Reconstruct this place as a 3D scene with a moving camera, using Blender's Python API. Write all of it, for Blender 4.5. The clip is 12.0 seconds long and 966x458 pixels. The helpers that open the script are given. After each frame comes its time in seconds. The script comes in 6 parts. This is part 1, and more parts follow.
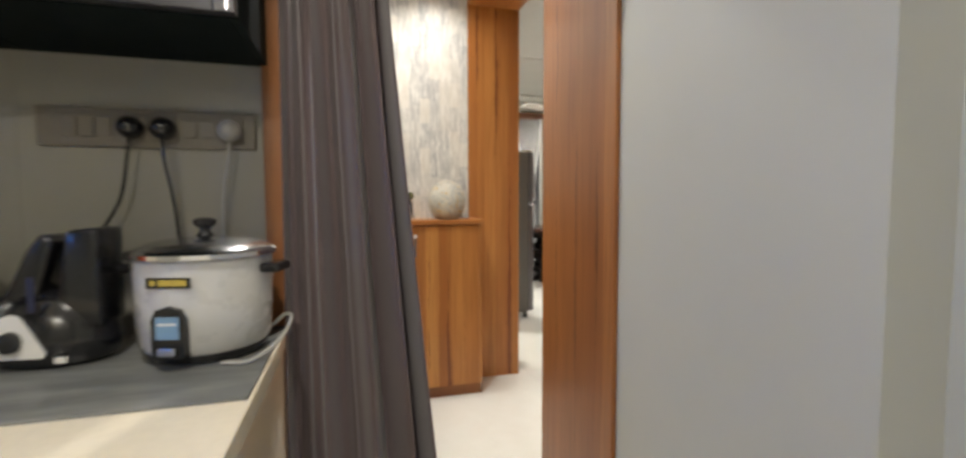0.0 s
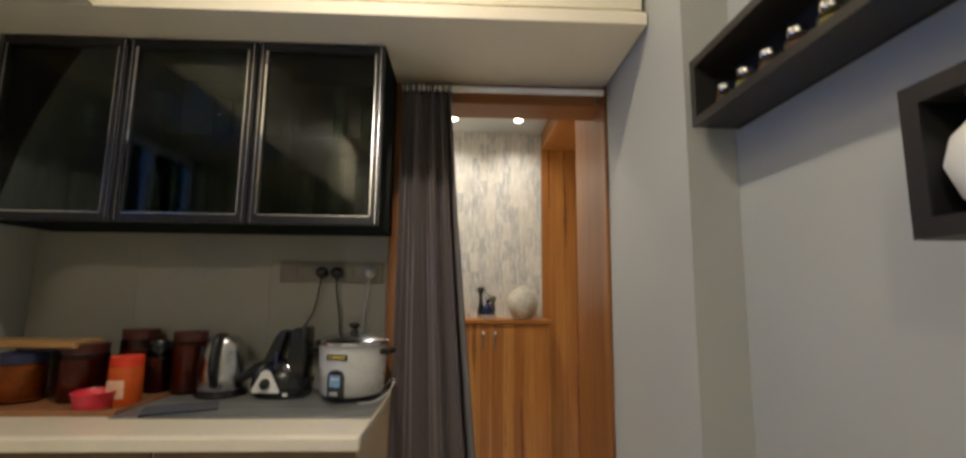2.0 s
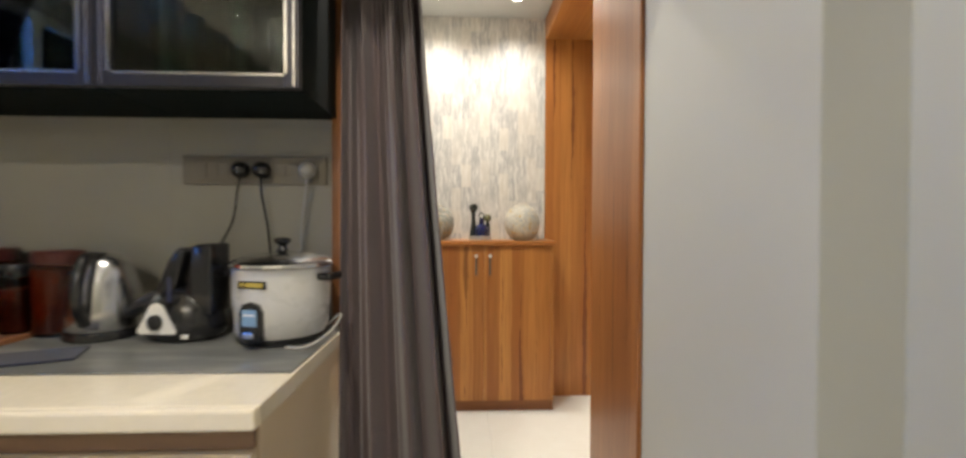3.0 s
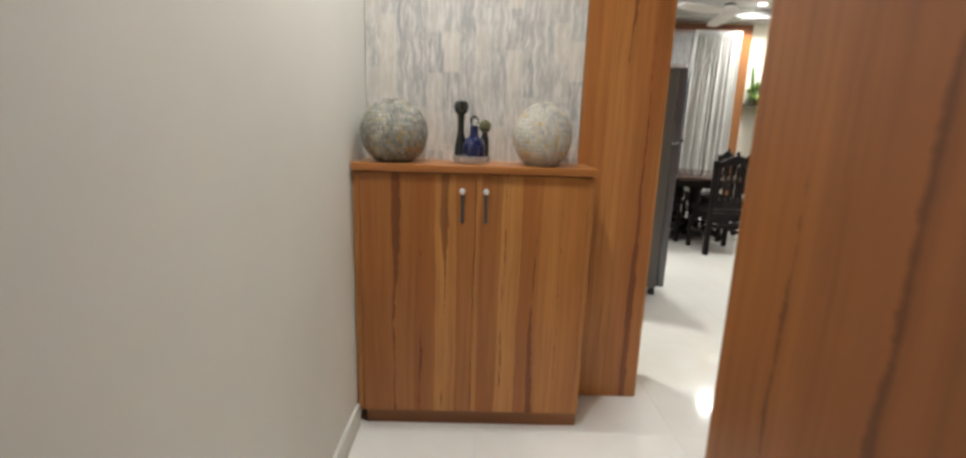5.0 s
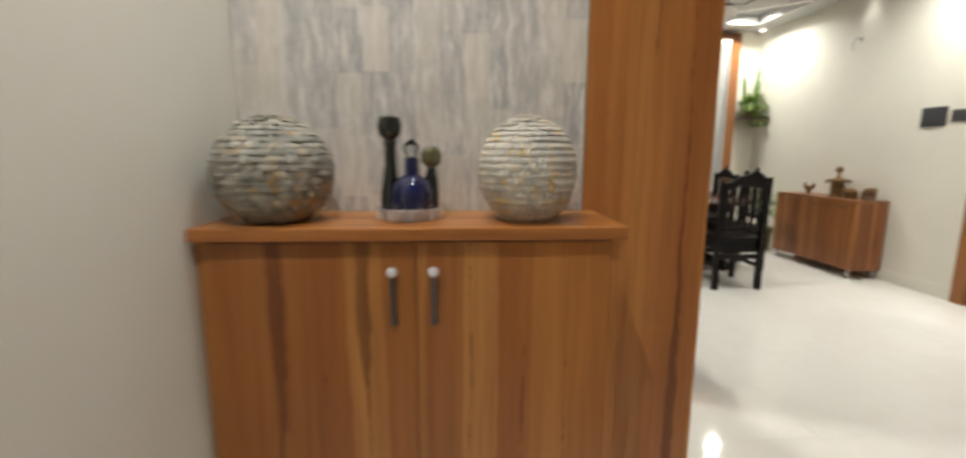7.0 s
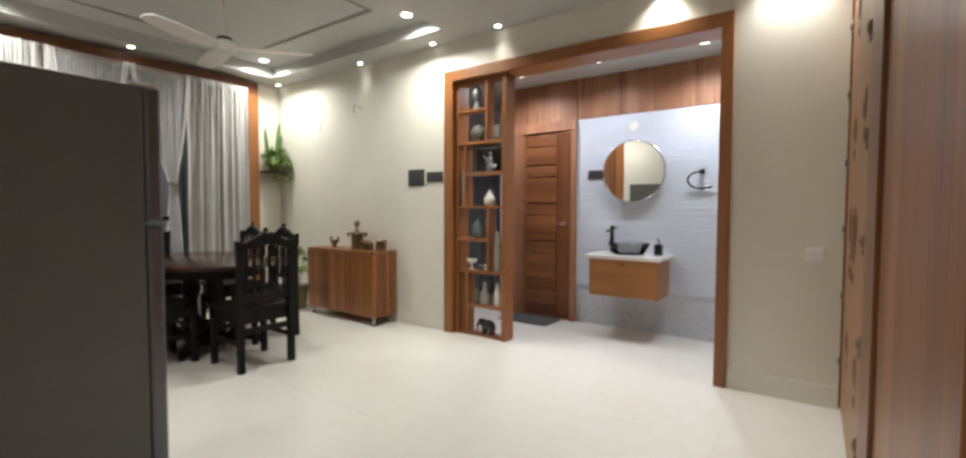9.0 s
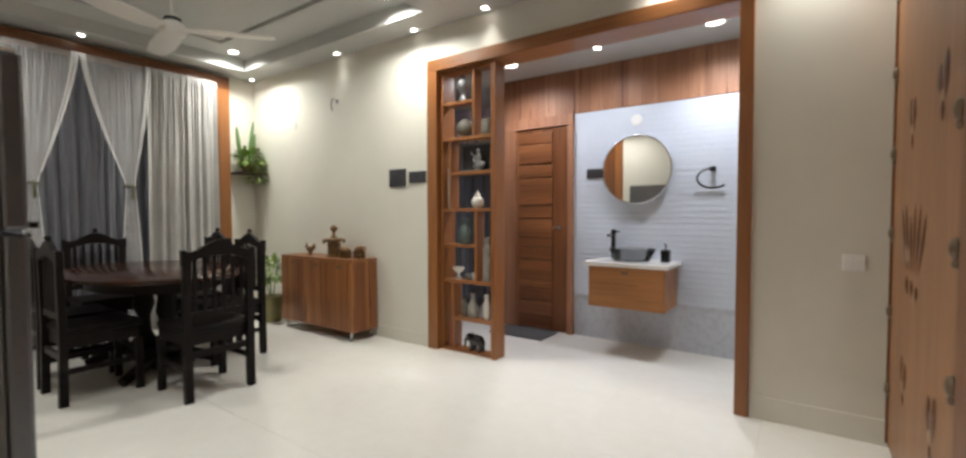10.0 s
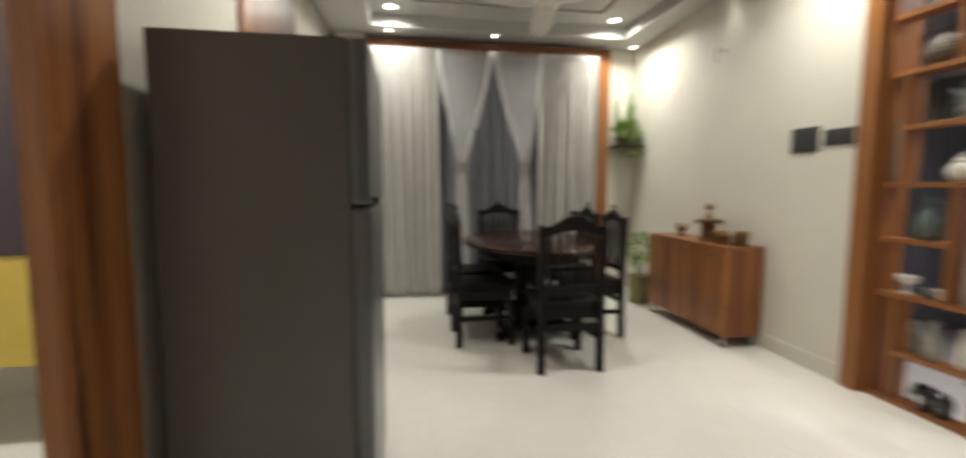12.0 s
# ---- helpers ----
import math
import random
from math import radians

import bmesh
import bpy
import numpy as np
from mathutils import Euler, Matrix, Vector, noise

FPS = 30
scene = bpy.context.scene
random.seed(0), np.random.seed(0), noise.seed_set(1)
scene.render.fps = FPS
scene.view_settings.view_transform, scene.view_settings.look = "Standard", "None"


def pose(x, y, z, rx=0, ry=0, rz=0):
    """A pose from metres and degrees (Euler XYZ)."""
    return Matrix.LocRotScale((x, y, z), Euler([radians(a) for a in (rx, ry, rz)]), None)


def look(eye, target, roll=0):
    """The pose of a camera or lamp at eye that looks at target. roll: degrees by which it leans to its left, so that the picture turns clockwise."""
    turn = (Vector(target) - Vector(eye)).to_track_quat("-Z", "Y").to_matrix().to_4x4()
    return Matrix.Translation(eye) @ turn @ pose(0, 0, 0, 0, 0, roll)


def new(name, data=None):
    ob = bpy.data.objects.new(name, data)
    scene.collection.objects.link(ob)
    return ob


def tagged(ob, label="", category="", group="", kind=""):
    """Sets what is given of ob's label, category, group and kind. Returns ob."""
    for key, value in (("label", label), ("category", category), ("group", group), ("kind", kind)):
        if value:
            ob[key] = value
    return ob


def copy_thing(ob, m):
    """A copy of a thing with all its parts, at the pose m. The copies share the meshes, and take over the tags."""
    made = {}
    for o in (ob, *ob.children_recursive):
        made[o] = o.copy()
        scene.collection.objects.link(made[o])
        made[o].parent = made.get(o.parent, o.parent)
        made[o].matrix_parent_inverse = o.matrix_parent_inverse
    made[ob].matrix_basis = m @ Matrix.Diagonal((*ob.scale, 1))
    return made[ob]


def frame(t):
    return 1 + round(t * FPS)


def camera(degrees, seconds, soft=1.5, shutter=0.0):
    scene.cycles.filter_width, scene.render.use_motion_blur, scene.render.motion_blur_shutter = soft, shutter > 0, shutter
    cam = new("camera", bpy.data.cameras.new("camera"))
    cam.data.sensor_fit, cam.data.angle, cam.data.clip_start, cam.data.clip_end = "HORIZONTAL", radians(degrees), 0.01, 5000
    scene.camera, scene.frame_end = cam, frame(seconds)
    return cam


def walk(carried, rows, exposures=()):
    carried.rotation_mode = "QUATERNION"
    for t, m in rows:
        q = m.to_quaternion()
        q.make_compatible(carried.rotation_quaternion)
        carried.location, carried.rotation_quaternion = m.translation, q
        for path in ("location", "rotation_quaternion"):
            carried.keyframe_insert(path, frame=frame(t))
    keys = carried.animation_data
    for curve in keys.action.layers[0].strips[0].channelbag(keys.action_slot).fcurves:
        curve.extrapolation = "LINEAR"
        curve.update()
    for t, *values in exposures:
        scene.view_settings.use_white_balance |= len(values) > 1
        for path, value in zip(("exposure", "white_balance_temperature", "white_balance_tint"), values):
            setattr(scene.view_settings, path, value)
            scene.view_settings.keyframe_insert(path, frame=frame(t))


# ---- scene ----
cam = camera(92.2, 12.0, 2.7, 0.5)
PATH = [
    (0, (0.266, 0.245, 1.155), (0.811, 2.165, 1.034), -0.2),
    (0.5, (0.308, 0.01, 1.172), (0.552, 1.994, 1.122), 0.3),
    (1, (0.308, -0.258, 1.216), (0.411, 1.734, 1.363), 0.4),
    (1.5, (0.324, -0.395, 1.263), (0.435, 1.572, 1.608), 0.7),
    (2, (0.38, -0.457, 1.238), (0.462, 1.523, 1.506), 0.6),
    (2.5, (0.421, -0.281, 1.192), (0.504, 1.716, 1.28), 0.5),
    (3, (0.452, 0.051, 1.168), (0.534, 2.049, 1.133), 0.2),
    (3.5, (0.515, 0.408, 1.171), (0.595, 2.405, 1.077), 0.8),
    (3.7, (0.528, 0.526, 1.159), (0.6, 2.521, 1.043), 1.0),
    (5.3, (0.594, 1.345, 1.173), (0.617, 3.281, 0.671), 1.7),
    (5.5, (0.602, 1.433, 1.17), (0.621, 3.357, 0.625), 1.4),
    (6, (0.575, 1.556, 1.178), (0.561, 3.475, 0.617), 0.3),
    (6.5, (0.576, 1.68, 1.184), (0.56, 3.632, 0.747), -0.1),
    (7, (0.66, 1.925, 1.2), (0.771, 3.894, 0.867), 0.2),
    (7.5, (0.776, 2.099, 1.188), (1.522, 3.931, 0.895), 1.4),
    (7.7, (0.827, 2.194, 1.189), (1.883, 3.872, 0.926), 1.8),
    (9.3, (1.358, 2.492, 1.175), (2.993, 3.642, 1.097), 0.1),
    (9.5, (1.435, 2.518, 1.168), (3.062, 3.678, 1.09), -0.1),
    (10, (1.641, 2.645, 1.172), (3.277, 3.793, 1.103), -0.1),
    (10.5, (1.808, 2.706, 1.16), (3.361, 3.965, 1.09), -0.4),
    (11, (2.0, 2.715, 1.173), (3.409, 4.131, 1.08), 0.9),
    (11.5, (2.066, 2.819, 1.173), (3.119, 4.514, 1.028), 1.0),
    (12, (2.1, 3.001, 1.182), (2.414, 4.968, 1.0), 0.2),
]
EXPOSURES = [(0.0, 0.7, 6500, 10), (1.0, 0.79, 6700, 10), (1.5, 0.5, 6800, 10), (2.0, 0.08, 7050, 10), (2.5, 0.83, 6700, 10), (3.5, 0.75, 6850, 10), (5.5, 0.3, 6000, 10), (6.5, 0.2, 6400, 10), (7.5, 0.03, 6350, 10), (9.5, -0.20, 6270, 10), (11.2, -0.29, 6360, 10), (12.0, -0.28, 6550, 10)]
walk(cam, [(t, look(eye, target, roll)) for t, eye, target, roll in PATH], EXPOSURES)

# ---- light ----
world = bpy.data.worlds.new("night")
scene.world = world
world.use_nodes = True
world.node_tree.nodes["Background"].inputs[0].default_value = (0.05, 0.09, 0.22, 1)
world.node_tree.nodes["Background"].inputs[1].default_value = 0.15


def spot(name, place, target, watts, degrees=70, blend=0.7, colour=(1.0, 0.86, 0.70), radius=0.03):
    data = bpy.data.lights.new(name, "SPOT")
    data.energy, data.color, data.spot_size, data.spot_blend, data.shadow_soft_size = watts, colour, radians(degrees), blend, radius
    ob = new(name, data)
    ob.matrix_world = look(place, target)
    return ob


def disc_lamp(name, place, watts, size, colour=(1.0, 0.88, 0.74)):
    data = bpy.data.lights.new(name, "AREA")
    data.shape, data.size, data.energy, data.color = "DISK", size, watts, colour
    ob = new(name, data)
    ob.matrix_world = pose(*place)
    return ob


WARM = (1.0, 0.975, 0.875)
# dining and living: small wall downlights (x, y) and large ones in the raised tray
WALL_SPOTS = [(4.60, 4.70), (4.60, 5.44), (4.60, 6.47), (4.60, 8.03), (3.00, 7.90), (1.92, 7.90), (4.60, 3.35), (4.60, 2.60)]
TRAY_SPOTS = [(4.17, 7.60), (4.20, 5.38), (1.95, 7.60), (1.95, 5.38)]
CEIL, TRAY = 2.74, 2.86
for x, y in WALL_SPOTS:
    spot("downlight_beam", (x, y, CEIL - 0.02), (x, y, 0), 56 if y < 3 else 34 if y < 4 else 1.1 if x < 4 else 2.2 if y > 7 else 5.0 if y > 6 else 7.5, 115 if y < 4 else 80, 1.0, WARM)
for x, y in TRAY_SPOTS:
    spot("ceiling_light_beam", (x, y, TRAY - 0.012), (x, y, 0), 148 if x > 3 else 118, 162, 0.8, WARM, 0.045)
# foyer: two over the shoe cabinet, the third added to light its front
FOYER_SPOTS = [(0.29, 2.83), (0.77, 2.83), (0.42, 2.05)]
for x, y in FOYER_SPOTS:
    spot("foyer_beam", (x, y, 2.48), (x, y, 0), 45 if y < 2.5 else 19, 140, 1.0, (1.0, 0.975, 0.91))
# wash area
WASH_SPOTS = [(5.33, 4.92), (5.34, 3.22)]
WASH_SMALL = (5.36, 4.10)
for (x, y), watts in zip(WASH_SPOTS + [WASH_SMALL], (76, 76, 30)):
    spot("wash_beam", (x, y, 2.50), (x, y, 0), watts, 160, 1.0, (0.96, 0.96, 1.0), 0.045)
# kitchen
KITCHEN_SPOTS = [(0.08, 0.30), (-0.45, -1.85)]
for (x, y), watts in zip(KITCHEN_SPOTS, (15, 21)):
    disc_lamp("kitchen_beam", (x, y, 2.725), watts, 0.10, (1.0, 0.945, 0.83))
# unseen fill lamp, added to brighten the side room and its jamb
disc_lamp("side_room_beam", (0.2, 4.6, 2.66), 48, 0.16, WARM)


# ---- materials ----
class Nodes:
    """A short way to write shader nodes."""

    def __init__(self, name):
        self.mat = bpy.data.materials.new(name)
        self.mat.use_nodes = True
        self.tree = self.mat.node_tree
        self.bsdf = self.tree.nodes["Principled BSDF"]
        self.out = self.tree.nodes["Material Output"]

    def node(self, kind, operation=None, noise_dimensions=None, data_type=None, blend_type=None):
        n = self.tree.nodes.new("ShaderNode" + kind)
        if operation:
            n.operation = operation
        if noise_dimensions:
            n.noise_dimensions = noise_dimensions
        if data_type:
            n.data_type, n.blend_type = data_type, blend_type
        return n

    def put(self, socket, value):
        if isinstance(value, bpy.types.NodeSocket):
            self.tree.links.new(value, socket)
        elif isinstance(value, (tuple, list)) and len(value) == 3 and socket.type == "RGBA":
            socket.default_value = (*value, 1)
        else:
            socket.default_value = value

    def math(self, op, a, b=0.0, c=0.0):
        n = self.node("Math", operation=op)
        for s, v in zip(n.inputs, (a, b, c)):
            self.put(s, v)
        return n.outputs[0]

    def coords(self, kind="Object"):
        return self.node("TexCoord").outputs[kind]

    def xyz(self, v):
        n = self.node("SeparateXYZ")
        self.put(n.inputs[0], v)
        return n.outputs

    def vec(self, x=0.0, y=0.0, z=0.0):
        n = self.node("CombineXYZ")
        for s, v in zip(n.inputs, (x, y, z)):
            self.put(s, v)
        return n.outputs[0]

    def noise(self, v, scale, detail=3.0, rough=0.55):
        n = self.node("TexNoise")
        self.put(n.inputs["Vector"], v)
        n.inputs["Scale"].default_value, n.inputs["Detail"].default_value, n.inputs["Roughness"].default_value = scale, detail, rough
        return n.outputs[0]

    def white(self, w):
        n = self.node("TexWhiteNoise", noise_dimensions="1D")
        self.put(n.inputs["W"], w)
        return n.outputs[0]

    def ramp(self, f, stops):
        n = self.node("ValToRGB")
        self.put(n.inputs[0], f)
        while len(n.color_ramp.elements) < len(stops):
            n.color_ramp.elements.new(0.5)
        for e, (p, c) in zip(n.color_ramp.elements, stops):
            e.position, e.color = p, (*c, 1) if len(c) == 3 else c
        return n.outputs[0]

    def mix(self, f, a, b, how="MIX"):
        n = self.node("Mix", data_type="RGBA", blend_type=how)
        self.put(n.inputs[0], f), self.put(n.inputs[6], a), self.put(n.inputs[7], b)
        return n.outputs[2]

    def bump(self, height, strength=0.2, distance=0.002):
        n = self.node("Bump")
        n.inputs["Strength"].default_value, n.inputs["Distance"].default_value = strength, distance
        self.put(n.inputs["Height"], height)
        self.put(self.bsdf.inputs["Normal"], n.outputs[0])

    def set(self, **values):
        for key, value in values.items():
            self.put(self.bsdf.inputs[key.replace("_", " ")], value)
        return self.mat


def plain(name, colour, rough=0.5, metal=0.0, grain=0.06, scale=25.0, bump=0.05, coat=0.0, shine=0.5):
    """Paint, plastic or metal with a faint mottle and relief."""
    s = Nodes(name)
    v = s.coords()
    n = s.noise(v, scale, 4.0)
    big = s.noise(v, scale / 9, 2.0)
    f = s.math("ADD", s.math("MULTIPLY", n, 0.5), s.math("MULTIPLY", big, 0.5))
    lo, hi = tuple(c * (1 - grain) for c in colour), tuple(min(1, c * (1 + grain)) for c in colour)
    s.set(Base_Color=s.ramp(f, [(0.3, lo), (0.7, hi)]), Metallic=metal, Coat_Weight=coat, Specular_IOR_Level=shine,
          Roughness=s.math("ADD", rough - 0.06, s.math("MULTIPLY", n, 0.12)))
    if bump:
        s.bump(n, bump, 0.002)
    return s.mat


def wood(name, dark, mid, light, axis="z", band=0.075, rough=0.34, streak=0.8, shine=0.5):
    """Laminate or veneer in strips, with a jagged dark streak here and there along the joints of the strips."""
    s = Nodes(name)
    x, y, z = s.xyz(s.coords())
    rnd = s.math("MULTIPLY", s.node("ObjectInfo").outputs["Random"], 7.3)
    u, v = {"z": (s.math("ADD", x, y), z), "y": (s.math("ADD", x, z), y), "x": (s.math("ADD", y, z), x)}[axis]
    u = s.math("ADD", u, rnd)
    wob = s.noise(s.vec(s.math("MULTIPLY", u, 5.0), s.math("MULTIPLY", v, 2.6), rnd), 1.0, 6.0, 0.62)
    u2 = s.math("ADD", u, s.math("MULTIPLY", s.math("SUBTRACT", wob, 0.5), 0.030))
    q = s.math("DIVIDE", u2, band)
    tone = s.noise(s.vec(s.math("MULTIPLY", q, 0.95), s.math("MULTIPLY", v, 0.35), rnd), 1.0, 3.0, 0.6)
    tone = s.math("ADD", s.math("MULTIPLY", tone, 0.70), s.math("MULTIPLY", s.white(s.math("FLOOR", q)), 0.30))
    col = s.ramp(tone, [(0.32, mid), (0.50, tuple((a + b) / 2 for a, b in zip(mid, light))), (0.68, light)])
    grain = s.noise(s.vec(s.math("MULTIPLY", u2, 70.0), s.math("MULTIPLY", v, 2.2), 0.0), 1.0, 4.0, 0.6)
    col = s.mix(s.math("MULTIPLY", s.math("SUBTRACT", grain, 0.42), 1.6), col, tuple(c * 0.62 for c in mid))
    # long dagger-shaped streaks: one line a cell, swelling and tapering along the grain
    pitch = band * 1.25
    cell = s.math("DIVIDE", s.math("ADD", u, s.math("MULTIPLY", s.math("SUBTRACT", wob, 0.5), 0.045)), pitch)
    n = s.math("FLOOR", cell)
    side = s.math("SUBTRACT", s.math("FRACT", cell), s.math("ADD", 0.25, s.math("MULTIPLY", s.white(s.math("ADD", n, 0.37)), 0.5)))
    off = s.math("MAXIMUM", side, s.math("MULTIPLY", side, -3.5))
    swell = s.noise(s.vec(s.math("MULTIPLY", n, 13.7), s.math("MULTIPLY", v, 0.85), rnd), 1.0, 2.0, 0.5)
    jag = s.noise(s.vec(s.math("MULTIPLY", n, 5.1), s.math("MULTIPLY", v, 11.0), 4.0), 1.0, 4.0, 0.75)
    half = s.math("ADD", s.math("MULTIPLY", s.math("SUBTRACT", swell, 0.49), 0.10), s.math("MULTIPLY", s.math("SUBTRACT", jag, 0.5), 0.030))
    mask = s.node("Clamp")
    s.put(mask.inputs[0], s.math("DIVIDE", s.math("SUBTRACT", half, s.math("MULTIPLY", off, pitch)), 0.0022))
    col = s.mix(s.math("MULTIPLY", mask.outputs[0], streak), col, dark)
    wide = s.noise(s.vec(s.math("MULTIPLY", u, 2.0), s.math("MULTIPLY", v, 0.5), 8.0), 1.0, 2.0)
    col = s.mix(s.math("MULTIPLY", s.math("SUBTRACT", wide, 0.45), 0.45), col, dark)
    s.set(Base_Color=col, Roughness=s.math("ADD", rough - 0.05, s.math("MULTIPLY", grain, 0.12)), Specular_IOR_Level=shine)
    s.bump(grain, 0.12, 0.001)
    return s.mat


def marble(name):
    """Polished cream floor tile with faint veins."""
    s = Nodes(name)
    v = s.coords()
    off = s.math("MULTIPLY", s.node("ObjectInfo").outputs["Random"], 9.0)
    x, y, z = s.xyz(v)
    p = s.vec(s.math("ADD", x, off), s.math("SUBTRACT", y, off), z)
    a, b = s.noise(p, 2.3, 6.0, 0.6), s.noise(p, 9.0, 5.0)
    vein = s.ramp(s.math("ABSOLUTE", s.math("SUBTRACT", a, 0.5)), [(0.0, (1, 1, 1)), (0.06, (0, 0, 0))])
    col = s.mix(s.math("MULTIPLY", vein, 0.05), s.ramp(b, [(0.3, (0.775, 0.755, 0.70)), (0.7, (0.80, 0.785, 0.735))]), (0.60, 0.56, 0.49))
    s.set(Base_Color=col, Roughness=s.math("ADD", 0.055, s.math("MULTIPLY", b, 0.05)), Specular_IOR_Level=0.27)
    s.bump(b, 0.015, 0.002)
    return s.mat


def paint(name, colour, rough=0.6):
    """Rolled wall paint: orange-peel relief, soft patches."""
    s = Nodes(name)
    v = s.coords()
    fine, big = s.noise(v, 160.0, 3.0), s.noise(v, 1.7, 4.0)
    col = s.ramp(big, [(0.3, tuple(c * 0.955 for c in colour)), (0.7, tuple(min(1, c * 1.03) for c in colour))])
    col = s.mix(s.math("MULTIPLY", s.noise(v, 0.7, 6.0, 0.7), 0.10), col, tuple(c * 0.9 for c in colour))
    s.set(Base_Color=col, Roughness=s.math("ADD", rough - 0.05, s.math("MULTIPLY", big, 0.1)), Specular_IOR_Level=0.35)
    s.bump(fine, 0.03, 0.001)
    return s.mat


def bark_panel(name):
    """Grey and cream veneer wall covering with vertical flakes in offset rectangular patches."""
    s = Nodes(name)
    x, y, z = s.xyz(s.coords())
    col_i = s.math("FLOOR", s.math("DIVIDE", x, 0.062))
    row_i = s.math("FLOOR", s.math("ADD", s.math("DIVIDE", z, 0.15), s.math("MULTIPLY", s.white(col_i), 3.0)))
    patch = s.white(s.math("ADD", s.math("MULTIPLY", col_i, 17.3), s.math("MULTIPLY", row_i, 5.7)))
    warp = s.math("ADD", x, s.math("MULTIPLY", s.noise(s.vec(x, 0.0, z), 14.0, 4.0), 0.03))
    flakes = s.noise(s.vec(s.math("MULTIPLY", warp, 55.0), 0.0, s.math("MULTIPLY", z, 8.5)), 1.0, 8.0, 0.75)
    drift = s.noise(s.vec(s.math("MULTIPLY", x, 7.0), 0.0, s.math("MULTIPLY", z, 2.0)), 1.0, 4.0)
    base = s.ramp(s.math("ADD", s.math("MULTIPLY", patch, 0.60), s.math("MULTIPLY", drift, 0.42)),
                  [(0.2, (0.35, 0.345, 0.345)), (0.5, (0.46, 0.445, 0.42)), (0.8, (0.60, 0.555, 0.49))])
    col = s.mix(s.ramp(flakes, [(0.45, (0, 0, 0)), (0.62, (1, 1, 1))]), base, (0.72, 0.69, 0.64))
    col = s.mix(s.ramp(s.noise(s.vec(s.math("MULTIPLY", x, 160.0), 2.0, s.math("MULTIPLY", z, 15.0)), 1.0, 5.0), [(0.28, (0.28, 0.28, 0.28)), (0.40, (0, 0, 0))]), col, (0.15, 0.145, 0.14))
    s.set(Base_Color=col, Roughness=0.5)
    s.bump(flakes, 0.40, 0.004)
    return s.mat


def cloth(name, colour, sheer=0.0, fine=900.0):
    """Woven cloth; sheer lets part of the light straight through."""
    s = Nodes(name)
    v = s.coords()
    x, y, z = s.xyz(v)
    weave = s.noise(s.vec(s.math("MULTIPLY", x, fine), s.math("MULTIPLY", y, fine), s.math("MULTIPLY", z, fine / 5)), 1.0, 2.0)
    big = s.noise(v, 6.0, 3.0)
    col = s.ramp(s.math("ADD", s.math("MULTIPLY", weave, 0.6), s.math("MULTIPLY", big, 0.4)), [(0.3, tuple(c * 0.84 for c in colour)), (0.7, tuple(min(1, c * 1.12) for c in colour))])
    s.set(Base_Color=col, Roughness=0.85, Sheen_Weight=0.25)
    s.bump(weave, 0.15, 0.001)
    if sheer:
        t, m = s.node("BsdfTransparent"), s.node("MixShader")
        s.put(m.inputs[0], s.math("ADD", sheer - 0.12, s.math("MULTIPLY", weave, 0.24)))
        s.put(m.inputs[1], s.bsdf.outputs[0]), s.put(m.inputs[2], t.outputs[0]), s.put(s.out.inputs[0], m.outputs[0])
    return s.mat


def milky(name, colour, clear, rough=0.1):
    """Thick cut glass: part of the light passes, its facets shine white."""
    s = Nodes(name)
    s.set(Base_Color=colour, Roughness=rough, Specular_IOR_Level=1.0)
    t, m = s.node("BsdfTransparent"), s.node("MixShader")
    s.put(m.inputs[0], clear)
    s.put(m.inputs[1], s.bsdf.outputs[0]), s.put(m.inputs[2], t.outputs[0]), s.put(s.out.inputs[0], m.outputs[0])
    return s.mat


def pane(name, colour, rough=0.02, ior=1.5):
    """Thin tinted glass: what lies behind shows dimmed, with a glossy skin."""
    s = Nodes(name)
    t, g, m, f = s.node("BsdfTransparent"), s.node("BsdfGlossy"), s.node("MixShader"), s.node("Fresnel")
    s.put(t.inputs[0], colour)
    g.inputs["Roughness"].default_value = rough
    f.inputs[0].default_value = ior
    s.put(m.inputs[0], f.outputs[0]), s.put(m.inputs[1], t.outputs[0]), s.put(m.inputs[2], g.outputs[0]), s.put(s.out.inputs[0], m.outputs[0])
    return s.mat


def shells(name, stops):
    """Shell flakes, each with a tint of its own, stained in patches."""
    s = Nodes(name)
    v = s.coords()
    own = s.node("NewGeometry").outputs["Random Per Island"]
    stain = s.noise(v, 11.0, 3.0, 0.6)
    f = s.math("ADD", s.math("MULTIPLY", own, 0.55), s.math("MULTIPLY", stain, 0.45))
    s.set(Base_Color=s.ramp(f, stops), Roughness=s.math("ADD", 0.30, s.math("MULTIPLY", s.noise(v, 90.0), 0.2)))
    s.bump(s.noise(v, 140.0, 3.0), 0.2, 0.001)
    return s.mat


